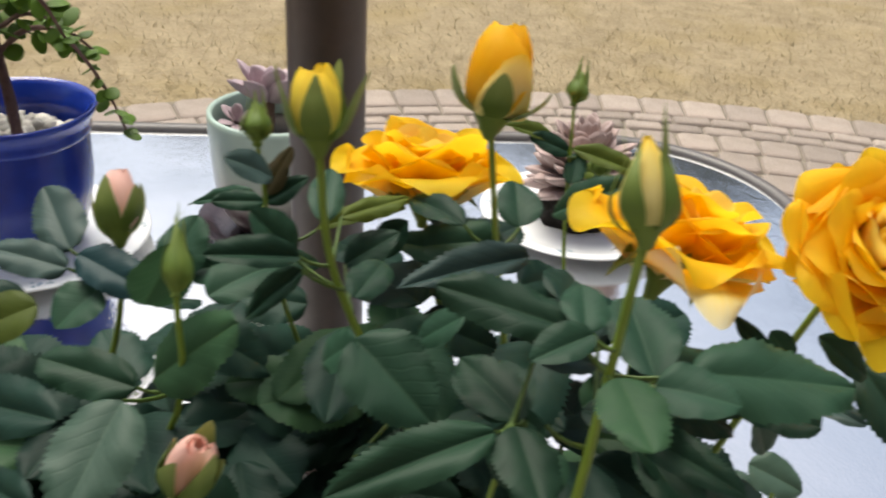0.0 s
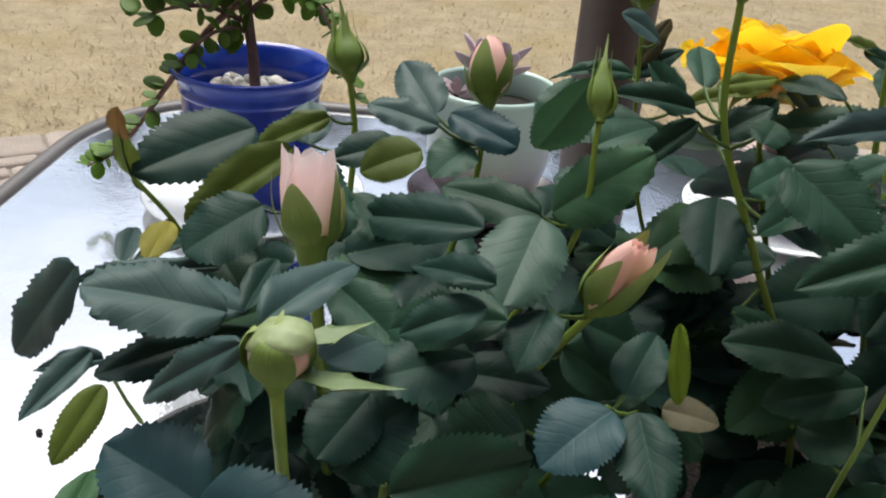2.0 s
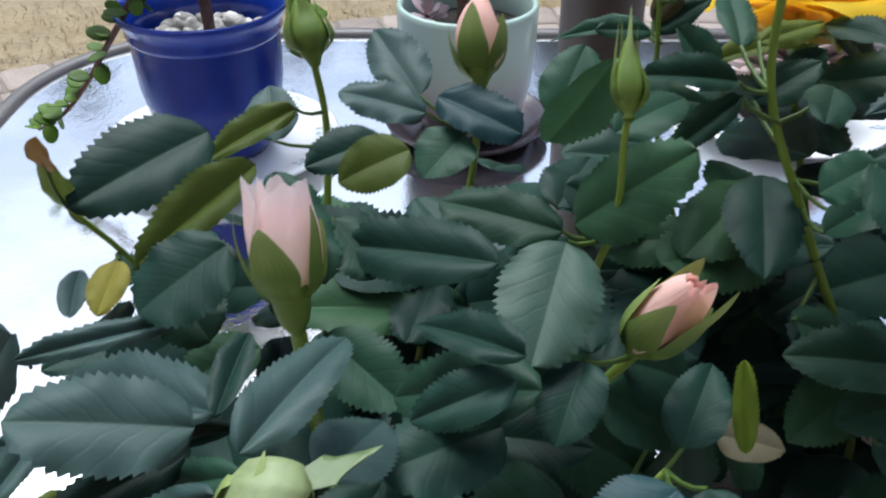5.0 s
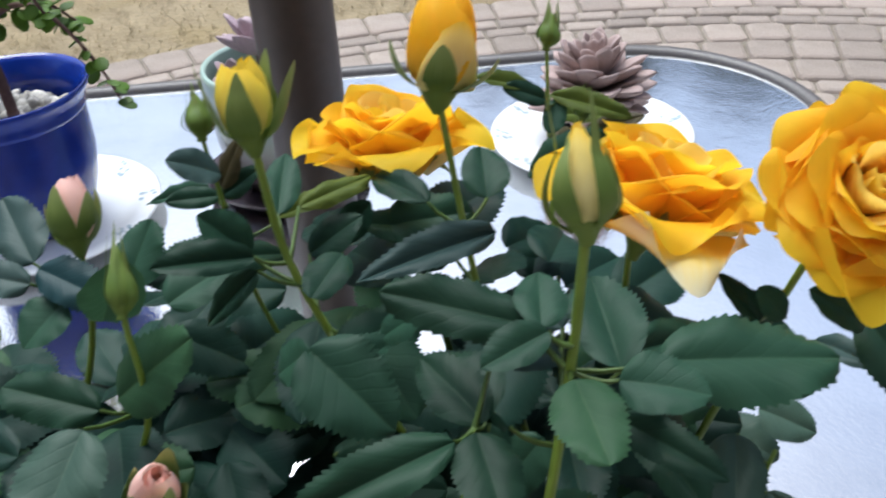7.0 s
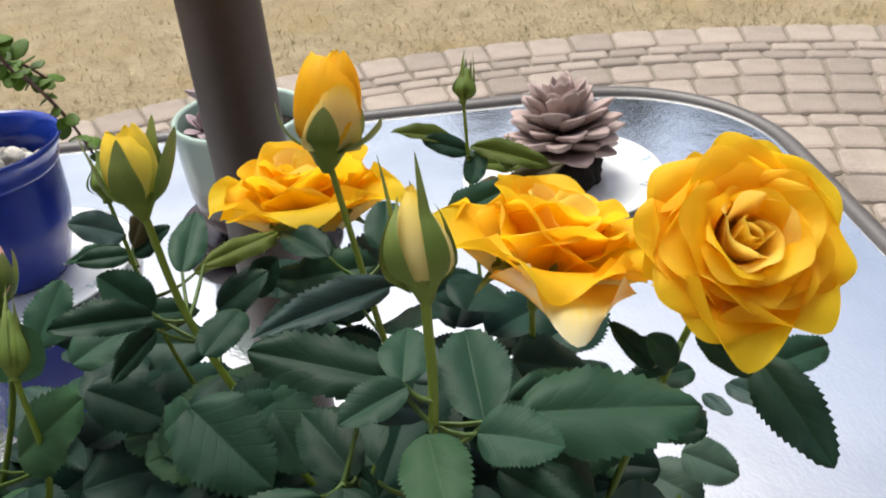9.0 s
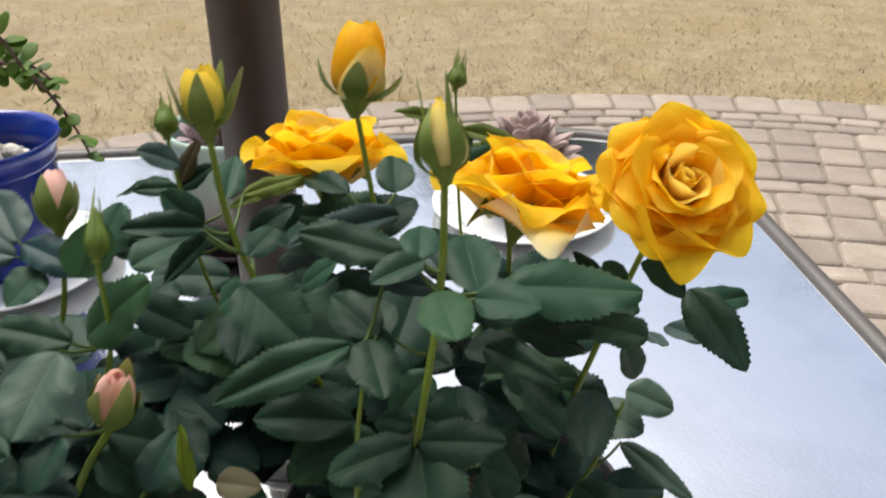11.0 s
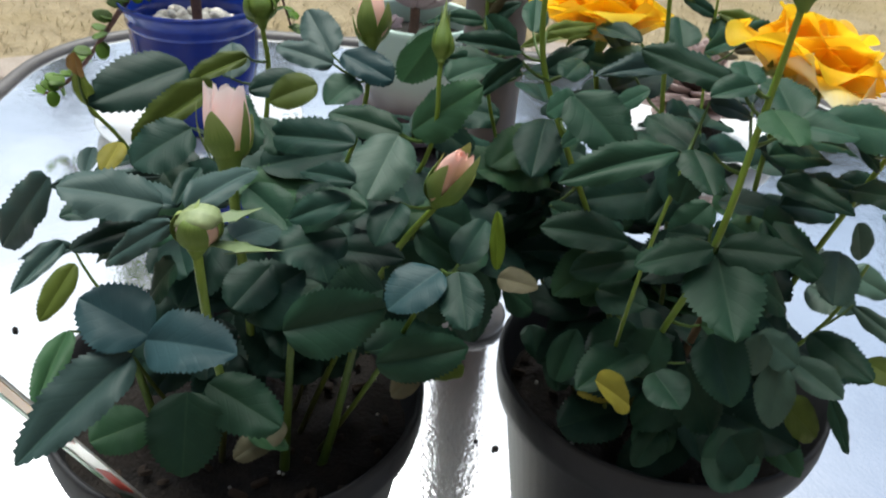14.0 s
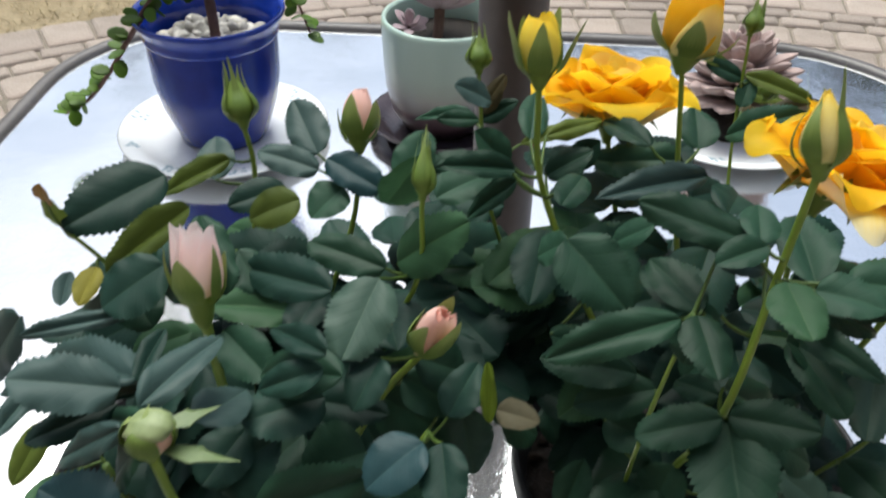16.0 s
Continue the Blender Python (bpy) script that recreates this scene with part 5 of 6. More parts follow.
blade(pink_rose, (-0.1504, -0.1560, 0.9415), (-0.1502, -0.1635, 0.9585), 0.0070, (0.10, -0.90, 0.30), leaf_olive)
blade(pink_rose, (-0.1500, -0.1620, 0.9560), (-0.1490, -0.1680, 0.9662), 0.0075, (-0.20, -0.90, 0.25), leaf_brown)

blade(pink_rose, (-0.1181, -0.1343, 0.9520), (-0.1476, -0.1622, 0.9472), 0.0246, (0.25, -0.42, 0.87), leaf_teal)
blade(pink_rose, (-0.1002, -0.1605, 0.9566), (-0.1286, -0.1772, 0.9397), 0.0136, (-0.08, -0.64, 0.76), leaf_olive)
blade(pink_rose, (-0.0966, -0.1227, 0.9531), (-0.1228, -0.1372, 0.9454), 0.0104, (0.02, -0.49, 0.87), leaf_olive)
blade(pink_rose, (-0.1037, -0.1226, 0.9431), (-0.1074, -0.1040, 0.9528), 0.0142, (0.05, -0.46, 0.89), leaf_grey_sheen)
blade(pink_rose, (-0.1537, -0.1912, 0.9292), (-0.1781, -0.1906, 0.8975), 0.0185, (-0.51, -0.78, 0.37), leaf_grey_sheen)
blade(pink_rose, (-0.1137, -0.1900, 0.9325), (-0.1452, -0.2079, 0.9374), 0.0071, (0.32, -0.31, 0.90), leaf_grey_sheen)
blade(pink_rose, (-0.0955, -0.2438, 0.9531), (-0.1227, -0.2502, 0.9621), 0.0172, (0.37, -0.38, 0.85), leaf_grey_sheen)
blade(pink_rose, (-0.0854, -0.2548, 0.9587), (-0.0710, -0.2258, 0.9623), 0.0116, (0.17, -0.20, 0.96), leaf_grey_sheen)
blade(pink_rose, (-0.0940, -0.2373, 0.9494), (-0.0914, -0.2187, 0.9540), 0.0068, (0.04, -0.24, 0.97), leaf_teal)
blade(pink_rose, (-0.0989, -0.2421, 0.9453), (-0.1186, -0.2578, 0.9457), 0.0098, (0.31, -0.37, 0.88), leaf_teal)
blade(pink_rose, (-0.0869, -0.2632, 0.9593), (-0.1091, -0.2629, 0.9446), 0.0087, (-0.43, -0.64, 0.63), leaf_grey_sheen)
blade(pink_rose, (-0.0956, -0.2669, 0.9221), (-0.1169, -0.2615, 0.9311), 0.0214, (0.24, -0.47, 0.85), leaf_blue_sheen)
blade(pink_rose, (-0.0963, -0.2677, 0.9217), (-0.0701, -0.2786, 0.9308), 0.0197, (-0.43, -0.35, 0.83), leaf_blue_sheen)
blade(pink_rose, (-0.0999, -0.2703, 0.9177), (-0.1237, -0.3024, 0.9058), 0.0182, (0.11, -0.41, 0.90), leaf_grey_sheen)
blade(pink_rose, (-0.1415, -0.2219, 0.8850), (-0.1398, -0.2555, 0.8844), 0.0102, (0.21, -0.01, 0.98), leaf_light)
blade(pink_rose, (-0.1328, -0.2263, 0.9174), (-0.1403, -0.2426, 0.9054), 0.0088, (0.17, -0.63, 0.76), leaf_olive)
blade(pink_rose, (-0.1445, -0.2004, 0.9057), (-0.1691, -0.1975, 0.8992), 0.0074, (-0.28, -0.36, 0.89), leaf_grey_sheen)
blade(pink_rose, (-0.1490, -0.1986, 0.9066), (-0.1574, -0.2235, 0.9032), 0.0085, (0.34, -0.24, 0.91), leaf_grey_sheen)
blade(pink_rose, (-0.0625, -0.1231, 0.9573), (-0.0760, -0.1002, 0.9683), 0.0155, (-0.12, -0.49, 0.87), leaf_grey_sheen)
blade(pink_rose, (-0.0602, -0.1345, 0.9576), (-0.0831, -0.1312, 0.9637), 0.0122, (0.14, -0.55, 0.82), leaf_grey_sheen)
blade(pink_rose, (-0.0569, -0.1333, 0.9619), (-0.0363, -0.1467, 0.9594), 0.0140, (-0.19, -0.46, 0.87), leaf_blue_sheen)
blade(pink_rose, (-0.0639, -0.1518, 0.9560), (-0.0813, -0.1587, 0.9521), 0.0147, (0.05, -0.58, 0.81), leaf_olive)
blade(pink_rose, (-0.0713, -0.1402, 0.9531), (-0.0900, -0.1519, 0.9522), 0.0132, (0.24, -0.44, 0.87), leaf_teal)
blade(pink_rose, (-0.0439, -0.2027, 0.9576), (-0.0801, -0.1823, 0.9501), 0.0153, (-0.40, -0.40, 0.83), leaf_teal)
blade(pink_rose, (-0.0295, -0.1874, 0.9552), (-0.0564, -0.1781, 0.9588), 0.0133, (-0.08, -0.55, 0.83), leaf_mid)
blade(pink_rose, (-0.0300, -0.1977, 0.9595), (-0.0384, -0.2235, 0.9495), 0.0198, (0.01, -0.36, 0.93), leaf_pale_lit)
blade(pink_rose, (-0.0264, -0.1828, 0.9541), (-0.0044, -0.1881, 0.9757), 0.0185, (-0.55, -0.62, 0.56), leaf_light)
blade(pink_rose, (-0.0192, -0.1712, 0.9881), (-0.0312, -0.1662, 0.9639), 0.0150, (0.35, -0.80, 0.30), leaf_light)
blade(pink_rose, (-0.0403, -0.2325, 0.9592), (-0.0612, -0.2157, 0.9555), 0.0093, (-0.35, -0.23, 0.91), leaf_teal)
blade(pink_rose, (-0.0418, -0.2319, 0.9530), (-0.0609, -0.2364, 0.9485), 0.0103, (-0.07, -0.54, 0.84), leaf_teal)
blade(pink_rose, (-0.0275, -0.2177, 0.9451), (-0.0344, -0.2334, 0.9403), 0.0132, (-0.13, -0.24, 0.96), leaf_teal)
blade(pink_rose, (-0.0591, -0.2554, 0.9189), (-0.0274, -0.2456, 0.9232), 0.0210, (0.00, -0.86, 0.42), leaf_dark)
blade(pink_rose, (-0.0310, -0.2500, 0.9046), (-0.0012, -0.2454, 0.9088), 0.0155, (-0.06, -0.86, 0.42), leaf_dark)
blade(pink_rose, (-0.0129, -0.2410, 0.9356), (-0.0283, -0.2533, 0.9311), 0.0179, (-0.09, -0.23, 0.97), leaf_blue_sheen)
blade(pink_rose, (-0.0069, -0.2223, 0.9263), (0.0011, -0.2073, 0.9368), 0.0130, (-0.20, -0.49, 0.85), leaf_teal)
blade(pink_rose, (-0.0075, -0.2410, 0.9360), (-0.0044, -0.2608, 0.9292), 0.0135, (-0.21, -0.35, 0.91), leaf_teal)
blade(pink_rose, (0.0056, -0.2229, 0.9255), (0.0041, -0.2158, 0.9437), 0.0049, (-0.22, -0.91, 0.34), leaf_lime)
blade(pink_rose, (0.0085, -0.1996, 0.9069), (0.0222, -0.2053, 0.9093), 0.0108, (-0.29, -0.33, 0.90), leaf_dead)
blade(pink_rose, (-0.1357, -0.1674, 0.9331), (-0.1372, -0.1834, 0.9293), 0.0092, (0.10, -0.24, 0.97), leaf_yellow)
blade(pink_rose, (-0.1448, -0.1815, 0.9260), (-0.1467, -0.1667, 0.9307), 0.0072, (0.09, -0.29, 0.95), leaf_grey_sheen)
blade(pink_rose, (-0.1032, -0.1846, 0.9495), (-0.1217, -0.1975, 0.9415), 0.0210, (-0.01, -0.51, 0.86), leaf_teal)
blade(pink_rose, (-0.0992, -0.2665, 0.8889), (-0.1125, -0.2791, 0.8910), 0.0161, (0.35, -0.22, 0.91), leaf_light)
blade(pink_rose, (-0.0812, -0.2622, 0.9020), (-0.0573, -0.2711, 0.8950), 0.0179, (0.08, -0.48, 0.87), leaf_mid)
blade(pink_rose, (-0.0866, -0.2652, 0.9006), (-0.0840, -0.2861, 0.8874), 0.0224, (0.13, -0.52, 0.85), leaf_mid)
blade(pink_rose, (-0.0750, -0.2435, 0.9161), (-0.0560, -0.2371, 0.9299), 0.0220, (-0.30, -0.64, 0.71), leaf_teal)
blade(pink_rose, (-0.0743, -0.2477, 0.9458), (-0.0653, -0.2284, 0.9413), 0.0142, (0.32, 0.07, 0.95), leaf_grey_sheen)
blade(pink_rose, (-0.0435, -0.2261, 0.9358), (-0.0657, -0.2375, 0.9368), 0.0186, (0.18, -0.27, 0.94), leaf_teal)
blade(pink_rose, (-0.0668, -0.2343, 0.9277), (-0.0756, -0.2507, 0.9229), 0.0163, (0.13, -0.35, 0.93), leaf_teal)
blade(pink_rose, (-0.0485, -0.2171, 0.9248), (-0.0253, -0.2249, 0.9296), 0.0140, (-0.31, -0.37, 0.88), leaf_teal)
blade(pink_rose, (-0.0664, -0.2333, 0.9284), (-0.0726, -0.2499, 0.9192), 0.0104, (-0.03, -0.48, 0.88), leaf_teal)
leaf(pink_rose, (-0.0939, -0.2351, 0.9475), (-0.1386, -0.2135, 0.9391), 0.0177, (-0.28, -0.22, 0.94), leaf_grey_sheen)
leaf(pink_rose, (-0.0369, -0.2302, 0.9490), (-0.0669, -0.2204, 0.9407), 0.0162, (-0.35, -0.31, 0.88))
leaf(pink_rose, (-0.0354, -0.2371, 0.8985), (-0.0011, -0.2159, 0.8939), 0.0229, (0.26, -0.22, 0.94))
leaf(pink_rose, (-0.0032, -0.2091, 0.9158), (0.0023, -0.2101, 0.8838), 0.0182, (0.31, -0.95, 0.08))
leaf(pink_rose, (-0.0209, -0.2204, 0.8857), (-0.0001, -0.2130, 0.8758), 0.0152, (0.48, -0.23, 0.84), leaf_olive)
leaf(pink_rose, (-0.0707, -0.2596, 0.8794), (-0.0570, -0.2541, 0.8725), 0.0114, (0.50, -0.18, 0.85), leaf_light)
leaf(pink_rose, (-0.0284, -0.1494, 0.9639), (-0.0207, -0.1376, 0.9780), 0.0144, (-0.13, -0.73, 0.68))
leaf(pink_rose, (-0.0154, -0.1604, 0.9650), (0.0023, -0.1501, 0.9721), 0.0146, (-0.06, -0.50, 0.87))
leaf(pink_rose, (-0.0903, -0.2535, 0.9397), (-0.1010, -0.2528, 0.9260), 0.0127, (-0.65, -0.58, 0.48))
leaf(pink_rose, (-0.0524, -0.2220, 0.9139), (-0.0681, -0.2392, 0.9093), 0.0186, (0.10, -0.34, 0.94))
leaf(pink_rose, (-0.0181, -0.2077, 0.9368), (-0.0024, -0.2067, 0.9306), 0.0172, (0.36, -0.42, 0.84))
leaf(pink_rose, (-0.0805, -0.2002, 0.9364), (-0.0624, -0.2164, 0.9320), 0.0151, (-0.04, -0.30, 0.95))
leaf(pink_rose, (-0.1229, -0.1758, 0.9357), (-0.1087, -0.1917, 0.9292), 0.0179, (0.07, -0.32, 0.94))
leaf(pink_rose, (-0.0936, -0.1709, 0.9604), (-0.0793, -0.1940, 0.9485), 0.0131, (0.09, -0.41, 0.91))
leaf(pink_rose, (0.0106, -0.1995, 0.9038), (0.0239, -0.1967, 0.8924), 0.0148, (0.65, -0.36, 0.67))
leaf(pink_rose, (-0.1190, -0.1524, 0.9375), (-0.1341, -0.1504, 0.9185), 0.0211, (-0.65, -0.62, 0.45))
leaf(pink_rose, (-0.0799, -0.1785, 0.9528), (-0.0697, -0.1913, 0.9459), 0.0132, (0.05, -0.45, 0.89))
leaf(pink_rose, (-0.0503, -0.1402, 0.9543), (-0.0609, -0.1518, 0.9494), 0.0164, (0.05, -0.42, 0.90))
leaf(pink_rose, (-0.0873, -0.2503, 0.9488), (-0.1096, -0.2436, 0.9376), 0.0079, (-0.50, -0.26, 0.83))
leaf(pink_rose, (-0.0922, -0.2342, 0.9425), (-0.1317, -0.2231, 0.9225), 0.0100, (-0.50, -0.28, 0.82))
leaf(pink_rose, (-0.0303, -0.2351, 0.9230), (-0.0515, -0.2367, 0.9140), 0.0235, (-0.33, -0.39, 0.86))
leaf(pink_rose, (-0.0596, -0.2518, 0.8777), (-0.0741, -0.2653, 0.8741), 0.0105, (0.06, -0.31, 0.95), leaf_dead)
leaf(pink_rose, (-0.0173, -0.2327, 0.8885), (-0.0271, -0.2364, 0.8795), 0.0112, (-0.44, -0.56, 0.70), leaf_dead)
leaf(pink_rose, (-0.0218, -0.2100, 0.9300), (-0.0044, -0.2130, 0.9225), 0.0178, (0.27, -0.48, 0.83))
leaf(pink_rose, (-0.0102, -0.2106, 0.9150), (0.0020, -0.2002, 0.9213), 0.0141, (-0.13, -0.40, 0.91))
leaf(pink_rose, (0.0074, -0.1798, 0.8985), (0.0060, -0.1805, 0.8785), 0.0157, (-0.39, -0.92, 0.06))
leaf(pink_rose, (-0.0310, -0.2050, 0.9170), (-0.0040, -0.2090, 0.9010), 0.0230, (-0.10, -0.70, 0.70))
leaf(pink_rose, (-0.0150, -0.1930, 0.9120), (-0.0160, -0.2060, 0.8830), 0.0220, (-0.10, -0.85, 0.50))
leaf(pink_rose, (-0.0286, -0.1551, 0.9130), (-0.0026, -0.1451, 0.9130), 0.0200, (0.0, -0.42, 0.9), leaf_teal)
leaf(pink_rose, (-0.0064, -0.1723, 0.9030), (0.0196, -0.1863, 0.9030), 0.0200, (0.0, -0.42, 0.9), leaf_teal)
leaf(pink_rose, (-0.0011, -0.1385, 0.9130), (-0.0251, -0.1545, 0.9130), 0.0200, (0.0, -0.42, 0.9), leaf_teal)
leaf(pink_rose, (-0.0087, -0.1299, 0.9030), (-0.0187, -0.1579, 0.9030), 0.0200, (0.0, -0.42, 0.9), leaf_teal)


def undergrowth(plant, centre, count, reach, low, high, seed):
    """The leaves inside the bush, below its outer ones, close together round the canes."""
    rnd, front = random.Random(seed), Vector((0.0, -0.79, 0.61))
    for k in range(count):
        h = rnd.random() ** 1.15
        span = reach * (0.45 + 0.55 * h)
        a, q = rnd.uniform(0, 2 * math.pi), span * math.sqrt(rnd.uniform(0.02, 1))
        x, y = centre[0] + q * math.cos(a), centre[1] + q * math.sin(a) * 0.9
        z = low + (high - low) * h * (1 - 0.30 * (q / reach) ** 2)
        if y < centre[1] - 0.03:
            y += 0.028
            z = min(z, high - 0.020)
        d = Vector((math.cos(a), math.sin(a), rnd.uniform(-0.55, 0.25))).normalized()
        d.rotate(Euler((0, 0, rnd.uniform(-0.9, 0.9))))
        size = rnd.uniform(0.022, 0.036)
        p = Vector((x, y, z))
        mid = p + d * size * 0.5
        if any((gap := mid - q).dot(front) > -0.014 and (gap - gap.dot(front) * front).length < 0.022 for q in OUTER):
            continue
        # mostly the dark teal leaf: the bush's inner shade is put into the colour
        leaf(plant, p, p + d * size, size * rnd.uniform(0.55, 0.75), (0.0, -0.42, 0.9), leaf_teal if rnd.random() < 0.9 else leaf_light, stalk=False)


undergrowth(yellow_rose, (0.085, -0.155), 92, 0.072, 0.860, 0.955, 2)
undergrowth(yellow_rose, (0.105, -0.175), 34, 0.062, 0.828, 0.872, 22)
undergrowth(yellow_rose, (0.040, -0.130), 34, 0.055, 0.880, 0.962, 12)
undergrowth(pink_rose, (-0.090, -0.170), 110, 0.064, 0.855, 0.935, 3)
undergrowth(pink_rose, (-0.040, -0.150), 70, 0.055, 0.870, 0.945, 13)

# ---- plant label ----
tag = thing("plant_label", (-0.1140, -0.2280, TOP + 0.077), "white plastic plant label with orange, green and red print", "plant label")
up = Vector((-0.219, -0.369, 0.902)).normalized()
across = Vector((-0.94, 0.32, -0.10))
across = (across - across.dot(up) * up).normalized()
tag.rotation_mode = "QUATERNION"
tag.rotation_quaternion = Matrix((-across, up, (-across).cross(up))).transposed().to_quaternion()
card = slab(rounded(-0.0067, 0.0, 0.0067, 0.150, 0.0035), 0, 0.0007)
part("card", mesh_of("card", card, False), tag_white, tag)
for box, mt in (((-0.0018, 0.096, 0.0054, 0.144), tag_orange), ((-0.0018, 0.080, 0.0054, 0.095), tag_pink), ((-0.0060, 0.045, -0.0030, 0.146), tag_green),
                ((-0.0010, 0.036, 0.0054, 0.056), tag_red), ((-0.0056, 0.024, 0.0010, 0.030), tag_green), ((-0.0050, 0.016, 0.0040, 0.0185), soil_mat), ((-0.0050, 0.011, 0.0020, 0.0132), soil_mat)):
    part("print", mesh_of("print", slab(rounded(*box, 0.001), 0.0008, 0.0010), False), mt, tag)


# ---- crumbs of soil on the glass ----
crumb = bmesh.new()
bmesh.ops.create_icosphere(crumb, subdivisions=2, radius=1.0)
for vert in crumb.verts:
    vert.co *= 1 + 0.4 * noise.noise(vert.co * 1.7)
crumb = mesh_of("soil_crumb", crumb)
crumb.materials.append(soil_mat)
for x, y, r in ((0.029, -0.096, 0.0016), (0.018, -0.091, 0.0010), (-0.274, -0.024, 0.0018), (-0.291, 0.032, 0.0011), (0.338, 0.269, 0.0010)):
    ob = tagged(new("soil_crumb", crumb), "dark crumb of soil on the glass table", "crumb", "soil crumbs")
    ob.matrix_world = pose(x, y, TOP + r * 0.6, 0, 0, x * 900) @ Matrix.Diagonal((r * 1.3, r, r * 0.7, 1))


# ---- blue pot with the small-leaved jade tree ----
def plate(at, r, label, prints):
    p = thing("plate", at, label, "plate", "plates")
    part("dish", lathe([(0.0, 0.003), (r * 0.62, 0.003), (r * 0.64, 0.0), (r * 0.68, 0.0), (r * 0.80, 0.006), (r, 0.011), (r * 1.005, 0.0125), (r * 0.985, 0.0132), (r * 0.80, 0.0085), (r * 0.66, 0.0050), (0.0, 0.0050)], 72), white_china, p)
    rnd = random.Random(int(r * 10000))
    for k in range(prints):
        a0 = 2 * math.pi * k / prints + 0.2
        for j in range(7):
            a, q = a0 + rnd.uniform(-0.09, 0.09), r * rnd.uniform(0.80, 0.95)
            zz = 0.0085 + (q / r - 0.80) / 0.185 * 0.0047 + 0.0004
            petal = raw_mesh("printed_flower", [(0.0032 * rnd.uniform(0.5, 1) * math.cos(t), 0.0021 * rnd.uniform(0.6, 1) * math.sin(t), 0) for t in np.linspace(0, 5.5, 8)], [tuple(range(8))], False)
            part("printed_flower", petal, china_print, p, "", pose(q * math.cos(a), q * math.sin(a), zz, 0, -11, math.degrees(a)))
    return p


BLUE = (-0.237, 0.292)
plate((*BLUE, TOP), 0.092, "white china plate with pale blue flowers under the blue pot", 9)
blue_pot = thing("blue_pot", (*BLUE, TOP + 0.0055), "cobalt blue glazed pot with a flared rim", "pot")
BH = 0.114
part("body", lathe([(0.0, 0.0), (0.037, 0.0), (0.039, 0.003), (0.041, 0.010), (0.0495, 0.033), (0.0538, 0.058), (0.0545, 0.078), (0.0548, BH - 0.020)], 72), blue_glaze, blue_pot)
part("rim", lathe([(0.0548, BH - 0.021), (0.0565, BH - 0.019), (0.0572, BH - 0.0165), (0.0562, BH - 0.0145), (0.0568, BH - 0.011), (0.0615, BH - 0.004), (0.0632, BH - 0.001), (0.0630, BH + 0.0012), (0.0612, BH + 0.0018), (0.0580, BH - 0.003), (0.0535, BH - 0.012), (0.0515, BH - 0.020), (0.0505, 0.05)], 72), rim_glaze, blue_pot, "lighter blue flared rim")
part("soil", lathe([(0.0, BH - 0.030), (0.0510, BH - 0.030)], 40), soil_mat, blue_pot)
tree_rnd = random.Random(8)


def pebble_mesh(seed):
    bm = bmesh.new()
    bmesh.ops.create_icosphere(bm, subdivisions=2, radius=1.0)
    for v in bm.verts:
        v.co *= 1 + 0.28 * noise.noise(v.co * 1.1 + Vector((seed * 3.1, 0, 0)))
    return mesh_of("pebble", bm)


PEBBLES = [pebble_mesh(k) for k in range(4)]
for k in range(170):
    s = tree_rnd.uniform(0.0032, 0.0072)
    a, q = tree_rnd.uniform(0, 2 * math.pi), (0.0505 - s * 1.25) * math.sqrt(tree_rnd.random())
    part("pebble", PEBBLES[k % 4], pebble_mat, blue_pot, "", pose(q * math.cos(a), q * math.sin(a), BH - 0.027 + tree_rnd.uniform(0, 0.004), tree_rnd.uniform(0, 60), tree_rnd.uniform(0, 60), tree_rnd.uniform(0, 360)) @ Matrix.Diagonal((s * 1.25, s, s * 0.72, 1)))

jade = thing("jade_tree", (BLUE[0], BLUE[1], TOP + BH - 0.02), "small-leaved jade tree with a thin brown trunk and trailing twigs", "succulent tree")
DISC = bmesh.new()
bmesh.ops.create_uvsphere(DISC, u_segments=10, v_segments=6, radius=1.0)
for vert in DISC.verts:
    vert.co = Vector((vert.co.x * 0.80 * (1 - 0.12 * vert.co.y), vert.co.y + 1.0, vert.co.z * 0.09 - 0.10 * (vert.co.y + 1) * 0.4))
DISC = mesh_of("leaf", DISC)


def twig(points, r0, r1, leaves, size=0.007):
    base = Vector(jade.location)
    P = [Vector(p) for p in points]
    part("branch", tube([p - base for p in P], r0, r1, 7, 5, 0.15), jade_bark, jade)
    for k in range(leaves):
        f = (k + 0.6) / leaves * (len(P) - 1)
        i = min(int(f), len(P) - 2)
        at = P[i].lerp(P[i + 1], f - i)
        d = (P[i + 1] - P[i]).normalized()
        for side in (-1, 1):
            w = d.cross(Vector((tree_rnd.uniform(-1, 1), tree_rnd.uniform(-1, 1), tree_rnd.uniform(-0.4, 1)))).normalized() * side
            w = (w + d * 0.35).normalized()
            z = Vector((tree_rnd.uniform(-0.5, 0.5), tree_rnd.uniform(-0.9, 0.1), 0.9))
            z = (z - z.dot(w) * w).normalized()
            rot = Matrix((w.cross(z), w, z)).transposed().to_4x4()
            part("leaf", DISC, jade_leaf, jade, "", Matrix.Translation(at - base + w * 0.001) @ rot @ Matrix.Scale(size * tree_rnd.uniform(0.6, 1.15), 4))


bx, by, bz = BLUE[0], BLUE[1], TOP + BH - 0.025
part("trunk", tube([(0.005, -0.004, -0.012), (0.0035, -0.003, 0.03), (0.0, 0.0, 0.06), (-0.003, 0.002, 0.11), (-0.012, 0.004, 0.16)], 0.0048, 0.003, 10, 6, 0.12), jade_bark, jade)
